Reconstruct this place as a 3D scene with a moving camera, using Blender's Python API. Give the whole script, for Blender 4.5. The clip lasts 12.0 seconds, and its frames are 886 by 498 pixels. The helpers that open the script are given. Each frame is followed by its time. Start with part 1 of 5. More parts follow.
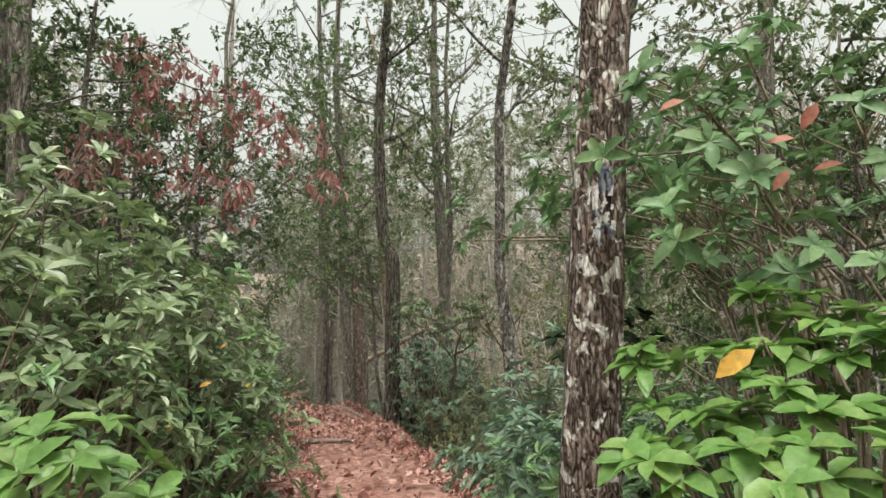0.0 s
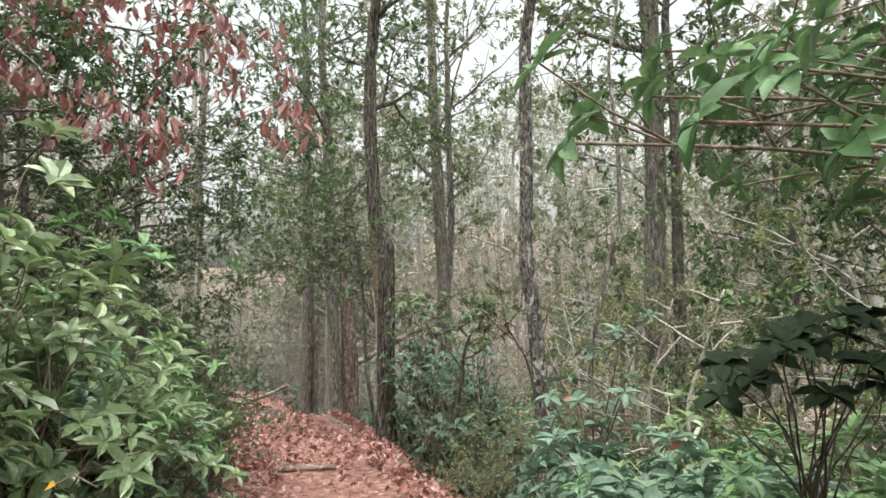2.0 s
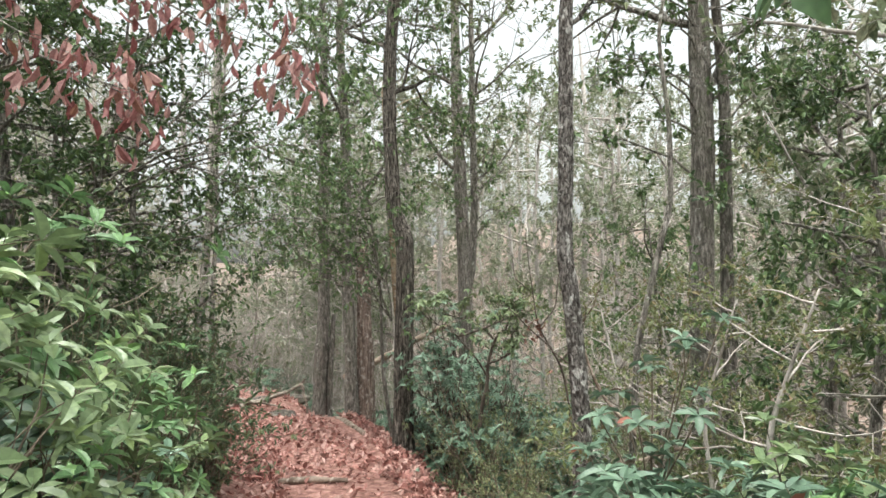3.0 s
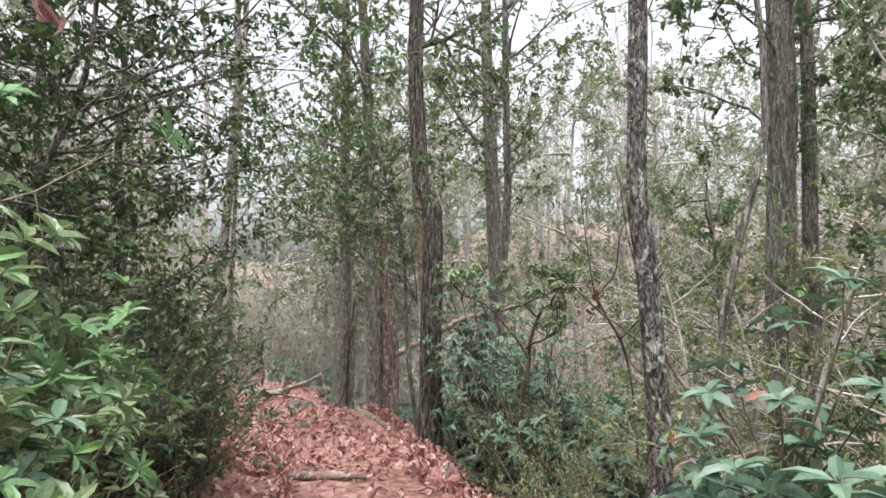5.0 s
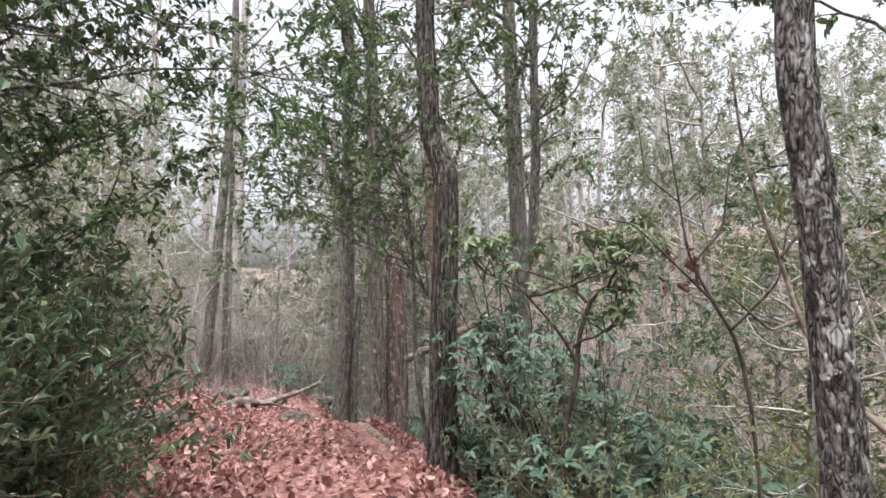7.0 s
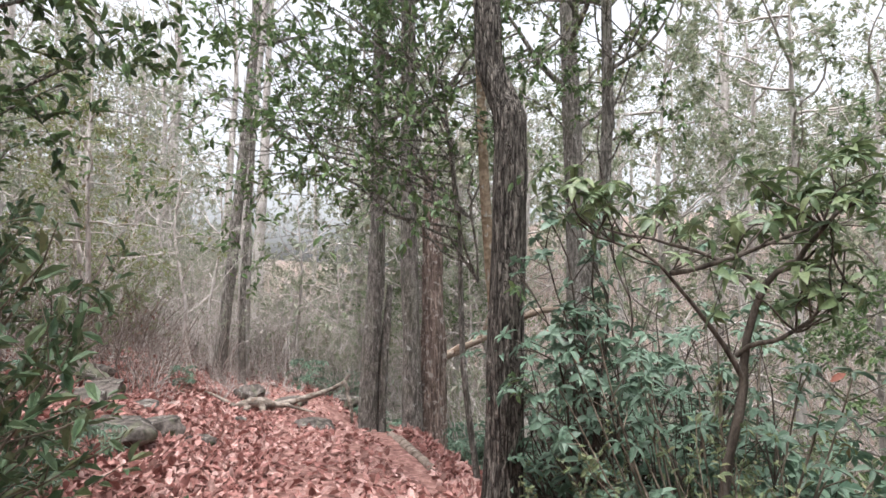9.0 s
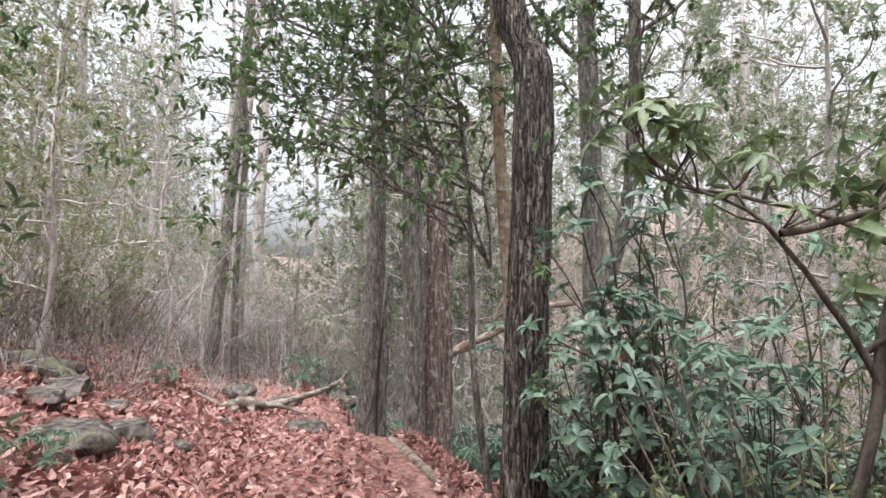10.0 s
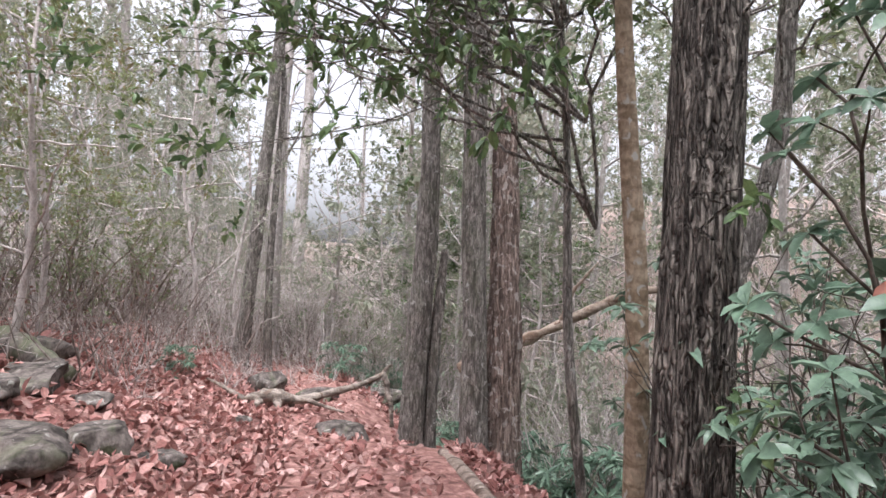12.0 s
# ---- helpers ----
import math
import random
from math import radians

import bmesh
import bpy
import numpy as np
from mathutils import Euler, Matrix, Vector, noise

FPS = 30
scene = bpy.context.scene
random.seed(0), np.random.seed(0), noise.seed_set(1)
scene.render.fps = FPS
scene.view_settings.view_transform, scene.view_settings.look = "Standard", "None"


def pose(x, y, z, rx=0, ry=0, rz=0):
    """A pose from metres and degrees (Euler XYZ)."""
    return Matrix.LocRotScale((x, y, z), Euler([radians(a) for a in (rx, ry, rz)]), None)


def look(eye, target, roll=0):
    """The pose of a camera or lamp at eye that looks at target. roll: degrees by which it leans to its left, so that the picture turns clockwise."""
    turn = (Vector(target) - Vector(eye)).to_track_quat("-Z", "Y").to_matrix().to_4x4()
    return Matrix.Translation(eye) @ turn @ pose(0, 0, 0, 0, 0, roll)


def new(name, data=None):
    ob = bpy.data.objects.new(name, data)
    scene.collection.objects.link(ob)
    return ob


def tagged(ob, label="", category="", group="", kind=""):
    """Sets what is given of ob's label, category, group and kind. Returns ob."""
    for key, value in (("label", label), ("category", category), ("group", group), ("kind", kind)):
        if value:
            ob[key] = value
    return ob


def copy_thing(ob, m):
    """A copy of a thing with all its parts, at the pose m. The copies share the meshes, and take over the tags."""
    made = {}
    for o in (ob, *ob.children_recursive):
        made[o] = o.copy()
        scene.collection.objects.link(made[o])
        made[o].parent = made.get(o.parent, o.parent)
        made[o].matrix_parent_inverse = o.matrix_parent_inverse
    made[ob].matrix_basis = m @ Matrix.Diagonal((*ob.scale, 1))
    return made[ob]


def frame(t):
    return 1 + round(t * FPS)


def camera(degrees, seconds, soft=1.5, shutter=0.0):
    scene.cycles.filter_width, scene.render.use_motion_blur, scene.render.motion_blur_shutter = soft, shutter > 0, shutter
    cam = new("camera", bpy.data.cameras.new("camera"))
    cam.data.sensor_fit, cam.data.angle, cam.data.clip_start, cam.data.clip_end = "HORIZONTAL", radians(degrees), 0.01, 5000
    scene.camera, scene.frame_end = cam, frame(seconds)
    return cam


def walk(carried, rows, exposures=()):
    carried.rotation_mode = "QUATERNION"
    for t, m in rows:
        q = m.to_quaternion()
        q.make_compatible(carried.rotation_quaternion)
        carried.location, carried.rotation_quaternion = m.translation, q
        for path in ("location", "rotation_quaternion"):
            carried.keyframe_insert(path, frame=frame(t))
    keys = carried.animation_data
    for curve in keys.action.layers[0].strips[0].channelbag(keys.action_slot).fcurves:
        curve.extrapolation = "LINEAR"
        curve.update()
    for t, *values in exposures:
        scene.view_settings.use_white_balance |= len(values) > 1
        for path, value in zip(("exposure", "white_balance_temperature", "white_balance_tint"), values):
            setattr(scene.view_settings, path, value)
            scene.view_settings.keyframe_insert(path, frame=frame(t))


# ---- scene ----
cam = camera(75.8, 12.0, soft=1.6)
METRES, EYE, TILT, LEAN, TURN = 10.4, 1.5, 3.0, 1.2, 0.0
EXPOSURES = ((0.0, 0.76, 7050, 0.0), (1.0, 0.99, 6800, 4.0), (2.5, 1.2, 6600, 2.0), (5.0, 1.26, 6350, 7.0), (7.5, 1.18, 6230, 13.0), (9.5, 1.32, 6270, 11.0), (12.0, 1.28, 6150, 16.0))
ROWS = [
    (0.0, 0.0, 0.0, 0.0, 0.0, 0.0, 0.0),
    (0.5, -0.0086, 0.0472, -0.0038, 0.14, -0.11, 0.02),
    (1.0, -0.021, 0.094, -0.0062, -0.3, -0.14, 0.14),
    (1.5, -0.0176, 0.1428, -0.0111, -0.79, -0.15, 0.15),
    (2.0, -0.0181, 0.1859, -0.0193, -0.73, -0.4, 0.0),
    (2.5, -0.0218, 0.2273, -0.0219, 0.29, -0.55, -0.24),
    (4.5, -0.0301, 0.3341, -0.0588, 2.92, -0.64, -0.98),
    (5.0, -0.0369, 0.3643, -0.0721, 3.69, -0.61, -0.72),
    (5.5, -0.0384, 0.4077, -0.0841, 3.78, -0.48, -0.82),
    (6.0, -0.045, 0.4531, -0.0926, 4.44, 0.01, -0.6),
    (6.5, -0.044, 0.4977, -0.1036, 4.84, 0.05, -0.4),
    (7.0, -0.0461, 0.5423, -0.1134, 5.42, 0.16, -0.68),
    (7.5, -0.0577, 0.5832, -0.1198, 7.24, 0.3, -0.6),
    (9.5, -0.1033, 0.7475, -0.1462, 8.13, -0.54, -1.32),
    (10.0, -0.1108, 0.7892, -0.1569, 8.36, -0.55, -1.56),
    (10.5, -0.1204, 0.8306, -0.1686, 9.63, -0.78, -1.74),
    (11.0, -0.1307, 0.8768, -0.1745, 10.95, -0.94, -2.07),
    (11.5, -0.1482, 0.9195, -0.1768, 12.19, -1.28, -2.26),
    (12.0, -0.1624, 0.9541, -0.1877, 12.93, -1.82, -2.53),
]
walk(cam, [(t, pose(0, 0, EYE, TILT, LEAN, TURN) @ pose(METRES * x, METRES * y, METRES * z, 90 + pitch, roll, yaw)) for t, x, y, z, yaw, pitch, roll in ROWS], EXPOSURES)

world = bpy.data.worlds.new("overcast_sky")
scene.world = world
world.use_nodes = True
wn, wl = world.node_tree.nodes, world.node_tree.links
sky = wn.new("ShaderNodeTexSky")
sky.sky_type, sky.sun_disc = "NISHITA", False
sky.sun_elevation, sky.sun_rotation = radians(75), radians(190)
sky.dust_density, sky.air_density, sky.ozone_density = 5.0, 1.0, 1.0
grey = wn.new("ShaderNodeHueSaturation")
grey.inputs["Saturation"].default_value = 0.18
wl.new(sky.outputs["Color"], grey.inputs["Color"])
# an overcast sky is about three times as bright overhead as at the horizon
where = wn.new("ShaderNodeTexCoord")
split = wn.new("ShaderNodeSeparateXYZ")
wl.new(where.outputs["Generated"], split.inputs["Vector"])
rise = wn.new("ShaderNodeMapRange")
rise.inputs["From Min"].default_value, rise.inputs["From Max"].default_value = 0.0, 1.0
rise.inputs["To Min"].default_value, rise.inputs["To Max"].default_value = 0.12, 0.25
wl.new(split.outputs["Z"], rise.inputs["Value"])
wl.new(grey.outputs["Color"], wn["Background"].inputs["Color"])
wl.new(rise.outputs["Result"], wn["Background"].inputs["Strength"])
sun = new("sun", bpy.data.lights.new("sun", "SUN"))
sun.data.energy, sun.data.angle, sun.data.color = 1.15, radians(40), (1.0, 0.97, 0.93)
sun.matrix_world = look((-1.5, -8, 30), (0, 0, 0))

# ---- materials ----


def shader(name, rough=0.7, spec=0.3):
    m = bpy.data.materials.new(name)
    m.use_nodes = True
    n, l = m.node_tree.nodes, m.node_tree.links
    b = n["Principled BSDF"]
    b.inputs["Roughness"].default_value = rough
    b.inputs["Specular IOR Level"].default_value = spec
    return m, n, l, b


def tex(n, l, scale, detail=6.0, stretch=(1, 1, 1), space="Object"):
    c = n.new("ShaderNodeTexCoord")
    mp = n.new("ShaderNodeMapping")
    mp.inputs["Scale"].default_value = stretch
    l.new(c.outputs[space], mp.inputs["Vector"])
    t = n.new("ShaderNodeTexNoise")
    t.inputs["Scale"].default_value, t.inputs["Detail"].default_value, t.inputs["Distortion"].default_value = scale, detail, 0.6
    l.new(mp.outputs["Vector"], t.inputs["Vector"])
    return t


def ramp(n, l, source, stops):
    r = n.new("ShaderNodeValToRGB")
    r.color_ramp.elements[0].position, r.color_ramp.elements[0].color = stops[0][0], (*stops[0][1], 1)
    r.color_ramp.elements[1].position, r.color_ramp.elements[1].color = stops[-1][0], (*stops[-1][1], 1)
    for p, c in stops[1:-1]:
        r.color_ramp.elements.new(p).color = (*c, 1)
    l.new(source, r.inputs["Fac"])
    return r


def mix(n, l, fac, a, b, kind="MIX"):
    m = n.new("ShaderNodeMix")
    m.data_type, m.blend_type = "RGBA", kind
    for socket, v in ((m.inputs["Factor"], fac), (m.inputs["A"], a), (m.inputs["B"], b)):
        if isinstance(v, bpy.types.NodeSocket):
            l.new(v, socket)
        else:
            socket.default_value = v if isinstance(v, float) else (*v, 1)
    return m.outputs["Result"]


def bump(n, l, b, height, strength, distance):
    k = n.new("ShaderNodeBump")
    k.inputs["Strength"].default_value, k.inputs["Distance"].default_value = strength, distance
    l.new(height, k.inputs["Height"])
    l.new(k.outputs["Normal"], b.inputs["Normal"])


def leaf_material(name, colours, rough=0.42, thin=0.25, single=False, spec=0.4):
    """Leaf: hue by leaf, mottling, light passing through the blade."""
    m, n, l, b = shader(name, rough, spec)
    if single:
        pick = n.new("ShaderNodeObjectInfo").outputs["Random"]
    else:
        pick = n.new("ShaderNodeNewGeometry").outputs["Random Per Island"]
    k = len(colours) - 1
    base = ramp(n, l, pick, [(i / k, c) for i, c in enumerate(colours)])
    spots = tex(n, l, 45, 4)
    shade = ramp(n, l, spots.outputs["Fac"], [(0.3, (0.72, 0.72, 0.72)), (0.7, (1.2, 1.2, 1.15))])
    col = mix(n, l, 1.0, base.outputs["Color"], shade.outputs["Color"], "MULTIPLY")
    l.new(col, b.inputs["Base Color"])
    bump(n, l, b, spots.outputs["Fac"], 0.25, 0.004)
    t = n.new("ShaderNodeBsdfTranslucent")
    l.new(col, t.inputs["Color"])
    s = n.new("ShaderNodeMixShader")
    s.inputs["Fac"].default_value = thin
    l.new(b.outputs["BSDF"], s.inputs[1])
    l.new(t.outputs["BSDF"], s.inputs[2])
    l.new(s.outputs["Shader"], n["Material Output"].inputs["Surface"])
    return m


def bark_material(name, dark, light, patch=None, patch_at=0.6, scale=9.0, stretch=(1, 1, 0.16), depth=0.012, moss=0.0, crack=0.0, crack_long=0.2, deepness=0.4, patch_scale=12.0):
    m, n, l, b = shader(name, 0.9, 0.15)
    a = tex(n, l, scale, 8, stretch)
    fine = tex(n, l, scale * 5, 6, (1, 1, 0.5))
    base = ramp(n, l, a.outputs["Fac"], [(0.36, dark), (0.5, tuple((p + q) / 2 for p, q in zip(dark, light))), (0.62, light)])
    grain = ramp(n, l, fine.outputs["Fac"], [(0.25, (0.6, 0.6, 0.6)), (0.75, (1.3, 1.3, 1.3))])
    col = mix(n, l, 1.0, base.outputs["Color"], grain.outputs["Color"], "MULTIPLY")
    if moss:
        blot = tex(n, l, 2.3, 6)
        f = ramp(n, l, blot.outputs["Fac"], [(0.5, (0, 0, 0)), (0.66, (moss, moss, moss))])
        col = mix(n, l, f.outputs["Color"], col, (0.13, 0.16, 0.08))
    h = mix(n, l, 0.3, a.outputs["Color"], fine.outputs["Color"])
    if crack:
        # plates of bark parted by dark furrows
        c = n.new("ShaderNodeTexCoord")
        mp = n.new("ShaderNodeMapping")
        mp.inputs["Scale"].default_value = (1, 1, crack_long)
        l.new(c.outputs["Object"], mp.inputs["Vector"])
        wave = tex(n, l, 6, 3, (1, 1, 0.6))
        push = n.new("ShaderNodeVectorMath")
        push.operation = "MULTIPLY_ADD"
        push.inputs[1].default_value = (0.07, 0.07, 0.07)
        l.new(wave.outputs["Color"], push.inputs[0])
        l.new(mp.outputs["Vector"], push.inputs[2])
        v = n.new("ShaderNodeTexVoronoi")
        v.feature = "DISTANCE_TO_EDGE"
        v.inputs["Scale"].default_value = crack
        l.new(push.outputs["Vector"], v.inputs["Vector"])
        plate = ramp(n, l, v.outputs["Distance"], [(0.0, (0, 0, 0)), (0.1, (0.6, 0.6, 0.6)), (0.3, (1, 1, 1))])
        gap = tex(n, l, crack * 0.9, 5, (1, 1, 0.35))
        bridge = ramp(n, l, gap.outputs["Fac"], [(0.42, (0, 0, 0)), (0.62, (0.9, 0.9, 0.9))])
        broken = mix(n, l, 1.0, plate.outputs["Color"], bridge.outputs["Color"], "LIGHTEN")
        col = mix(n, l, broken, tuple(q * deepness for q in dark), col)
        h = mix(n, l, 0.7, h, broken)
    if patch:
        blot = tex(n, l, patch_scale, 7, (1, 1, 0.8))
        f = ramp(n, l, blot.outputs["Fac"], [(patch_at, (0, 0, 0)), (patch_at + 0.05, (1, 1, 1))])
        col = mix(n, l, f.outputs["Color"], col, patch)
    l.new(col, b.inputs["Base Color"])
    bump(n, l, b, h, 1.0, depth)
    return m


GREEN = leaf_material("rhododendron_leaf", [(0.09, 0.173, 0.074), (0.143, 0.247, 0.113), (0.196, 0.316, 0.166), (0.18, 0.316, 0.106)])
BRIGHT = leaf_material("young_leaf", [(0.1, 0.2, 0.045), (0.13, 0.25, 0.07), (0.17, 0.28, 0.09)], 0.4, 0.3)
BRIGHT_ONE = leaf_material("young_leaf_single", [(0.1, 0.2, 0.045), (0.13, 0.25, 0.07), (0.19, 0.29, 0.09)], 0.4, 0.3, True)
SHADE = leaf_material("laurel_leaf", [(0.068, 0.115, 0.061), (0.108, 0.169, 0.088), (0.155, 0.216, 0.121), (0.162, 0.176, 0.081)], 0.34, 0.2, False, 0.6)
BLUE = leaf_material("cool_leaf", [(0.1, 0.165, 0.115), (0.145, 0.225, 0.16), (0.18, 0.265, 0.19)], 0.4, 0.2)
DARK = leaf_material("holly_leaf", [(0.046, 0.078, 0.039), (0.078, 0.124, 0.058), (0.117, 0.182, 0.078), (0.156, 0.221, 0.091)], 0.4, 0.2)
GREEN_ONE = leaf_material("rhododendron_leaf_single", [(0.075, 0.15, 0.062), (0.125, 0.225, 0.1), (0.175, 0.275, 0.125)], single=True)
BLUE_ONE = leaf_material("cool_leaf_single", [(0.08, 0.13, 0.088), (0.115, 0.18, 0.126), (0.155, 0.225, 0.165)], 0.4, 0.2, True)
OLIVE_ONE = leaf_material("laurel_leaf_single", [(0.09, 0.135, 0.065), (0.14, 0.19, 0.09), (0.19, 0.225, 0.11), (0.12, 0.175, 0.11)], 0.42, 0.25, True)
# near black: the deep shade on this shrub is put into its leaf colour
SHADED_ONE = leaf_material("shade_dark_leaf_single", [(0.012, 0.022, 0.01), (0.022, 0.035, 0.016)], 0.6, 0.06, True, 0.15)
OLIVE = leaf_material("olive_leaf", [(0.134, 0.168, 0.081), (0.202, 0.242, 0.128), (0.242, 0.296, 0.175), (0.296, 0.282, 0.148)], 0.45, 0.25)
MIDGREEN = leaf_material("evergreen_leaf", [(0.069, 0.112, 0.056), (0.112, 0.175, 0.075), (0.15, 0.225, 0.1), (0.188, 0.263, 0.112)], 0.42, 0.25)
YELLOWGREEN = leaf_material("yellow_green_leaf", [(0.15, 0.18, 0.08), (0.21, 0.25, 0.11), (0.26, 0.29, 0.15), (0.24, 0.17, 0.1)], 0.5, 0.35)
CANOPY = leaf_material("canopy_leaf", [(0.16, 0.19, 0.12), (0.21, 0.25, 0.16), (0.26, 0.29, 0.2), (0.29, 0.29, 0.2)], 0.5, 0.4)
LIGHT = leaf_material("pale_rhododendron_leaf", [(0.132, 0.187, 0.088), (0.187, 0.259, 0.138), (0.242, 0.308, 0.176), (0.22, 0.297, 0.121)], 0.3, 0.3, False, 0.65)
RED = leaf_material("red_autumn_leaf", [(0.22, 0.075, 0.075), (0.32, 0.14, 0.14), (0.42, 0.25, 0.24), (0.26, 0.12, 0.09)], 0.55, 0.4)
YELLOW = leaf_material("yellow_autumn_leaf", [(0.55, 0.3, 0.05), (0.6, 0.38, 0.08), (0.5, 0.22, 0.1)], 0.5, 0.35, True)
DEADLEAF = leaf_material("withered_leaf", [(0.3, 0.1, 0.07), (0.4, 0.17, 0.13)], 0.6, 0.3, True)
BROWN = leaf_material("brown_dead_leaf", [(0.13, 0.06, 0.045), (0.2, 0.1, 0.075)], 0.6, 0.3)
# greens lifted towards grey: the haze of distance is put into the colour
HAZE_PALE = leaf_material("haze_pale_leaf", [(0.22, 0.25, 0.19), (0.27, 0.29, 0.22), (0.32, 0.33, 0.26), (0.34, 0.31, 0.25)], 0.6, 0.4)
LITTER = leaf_material("fallen_leaf", [(0.15, 0.065, 0.055), (0.31, 0.14, 0.125), (0.46, 0.245, 0.22), (0.6, 0.4, 0.37), (0.22, 0.11, 0.095)], 0.7, 0.1, False, 0.25)
OAK = bark_material("furrowed_oak_bark", (0.05, 0.042, 0.037), (0.31, 0.275, 0.24), None, 0.6, 32.0, (1, 1, 0.12), 0.04, crack=48.0, crack_long=0.085, deepness=0.35)
GREY = bark_material("grey_bark", (0.12, 0.108, 0.095), (0.42, 0.385, 0.35), (0.46, 0.45, 0.42), 0.64, 22.0, (1, 1, 0.22), 0.02, 0.3, crack=46.0, crack_long=0.16, deepness=0.7)
LICHEN = bark_material("lichen_bark", (0.1, 0.07, 0.06), (0.4, 0.33, 0.29), (0.74, 0.73, 0.7), 0.565, 40.0, (1, 1, 0.35), 0.035, crack=46.0, crack_long=0.24, deepness=0.4, patch_scale=14.0)
FLAKY = bark_material("flaky_grey_bark", (0.07, 0.06, 0.055), (0.36, 0.335, 0.315), (0.5, 0.485, 0.465), 0.575, 34.0, (1, 1, 0.4), 0.025, crack=46.0, crack_long=0.26, deepness=0.5, patch_scale=9.0)
SMOOTH = bark_material("smooth_tan_bark", (0.21, 0.155, 0.105), (0.4, 0.315, 0.23), (0.4, 0.38, 0.34), 0.58, 9.0, (1, 1, 1.8), 0.008)
SNAG = bark_material("rotten_red_wood", (0.15, 0.11, 0.094), (0.48, 0.375, 0.32), (0.5, 0.44, 0.4), 0.57, 22.0, (1, 1, 0.1), 0.035, crack=34.0, crack_long=0.08, deepness=0.8)
BLAZE = bark_material("faded_blue_paint", (0.17, 0.19, 0.25), (0.4, 0.45, 0.56), (0.68, 0.69, 0.7), 0.48, 26.0, (1, 1, 0.5), 0.01, crack=38.0, crack_long=0.28)
STEM = bark_material("shrub_stem_bark", (0.1, 0.08, 0.06), (0.3, 0.25, 0.2), None, 0.6, 20.0, (1, 1, 0.2), 0.004)
DARKSTEM = bark_material("dark_laurel_bark", (0.05, 0.04, 0.033), (0.15, 0.125, 0.105), None, 0.6, 20.0, (1, 1, 0.2), 0.005)
BRUSH = bark_material("dry_brush_bark", (0.12, 0.095, 0.08), (0.33, 0.28, 0.25), None, 0.6, 14.0, (1, 1, 0.3), 0.003)
TWIG = bark_material("bare_twig_bark", (0.33, 0.29, 0.265), (0.58, 0.53, 0.5), None, 0.6, 14.0, (1, 1, 0.3), 0.003)
# grey bark made paler, so that its colour holds the distance haze
HAZE_BARK = bark_material("haze_pale_bark", (0.3, 0.27, 0.25), (0.5, 0.46, 0.43), (0.56, 0.54, 0.51), 0.6, 4.0, (1, 1, 0.2), 0.01)
DEADDARK = bark_material("dark_dead_wood", (0.09, 0.065, 0.05), (0.3, 0.24, 0.2), (0.4, 0.35, 0.3), 0.62, 10.0, (0.3, 1, 1), 0.015)
DEADGREY = bark_material("weathered_grey_wood", (0.1, 0.08, 0.066), (0.36, 0.31, 0.265), (0.15, 0.11, 0.085), 0.58, 14.0, (0.3, 1, 1), 0.018)
DEAD = bark_material("dead_wood", (0.16, 0.11, 0.08), (0.46, 0.38, 0.31), (0.16, 0.1, 0.07), 0.6, 8.0, (0.25, 1, 1), 0.012)
ROCK = bark_material("lichen_rock", (0.035, 0.03, 0.026), (0.17, 0.145, 0.13), (0.3, 0.29, 0.26), 0.64, 9.0, (1, 1, 1), 0.03, 0.5)


def earth_material():
    m, n, l, b = shader("leaf_strewn_earth", 0.95, 0.12)
    big, mid, fine = tex(n, l, 0.7, 5), tex(n, l, 9, 8), tex(n, l, 55, 6)
    red = ramp(n, l, mid.outputs["Fac"], [(0.3, (0.11, 0.056, 0.048)), (0.5, (0.255, 0.14, 0.122)), (0.72, (0.44, 0.28, 0.25))])
    dull = ramp(n, l, mid.outputs["Fac"], [(0.3, (0.1, 0.078, 0.066)), (0.5, (0.19, 0.15, 0.128)), (0.72, (0.29, 0.235, 0.205))])
    trodden = n.new("ShaderNodeAttribute")
    trodden.attribute_name = "trodden"
    a = mix(n, l, trodden.outputs["Fac"], dull.outputs["Color"], red.outputs["Color"])
    c = ramp(n, l, big.outputs["Fac"], [(0.3, (0.75, 0.72, 0.7)), (0.7, (1.15, 1.1, 1.08))])
    g = ramp(n, l, fine.outputs["Fac"], [(0.25, (0.65, 0.65, 0.65)), (0.75, (1.3, 1.3, 1.3))])
    col = mix(n, l, 1.0, mix(n, l, 1.0, a, c.outputs["Color"], "MULTIPLY"), g.outputs["Color"], "MULTIPLY")
    l.new(col, b.inputs["Base Color"])
    bump(n, l, b, mix(n, l, 0.4, mid.outputs["Color"], fine.outputs["Color"]), 0.9, 0.03)
    return m


EARTH = earth_material()

# ---- ground ----
TRAIL_X = ((-6, 0.2), (0, -0.3), (4, -0.55), (7, -1.0), (10, -1.9), (13, -3.0), (16, -4.3), (19.5, -6.2), (24, -9.5), (32, -15))
TRAIL_Z = ((-6, 0.6), (0, 0), (4, -0.42), (7, -0.9), (10, -1.36), (13, -1.72), (16, -2.05), (18, -2.18), (21, -2.48), (26, -2.6), (32, -2.4))
EDGE_X = ((-6, 1.1), (0, 0.7), (4, 0.45), (6.7, 0.1), (10, -0.75), (12.8, -1.45), (15, -2.05), (16.5, -2.8), (18, -3.7), (21, -6), (26, -10), (32, -14))


def line(table, y):
    t = np.array(table)
    return np.interp(y, t[:, 0], t[:, 1])


def ease(a, b, v):
    u = np.clip((v - a) / (b - a), 0, 1)
    return u * u * (3 - 2 * u)


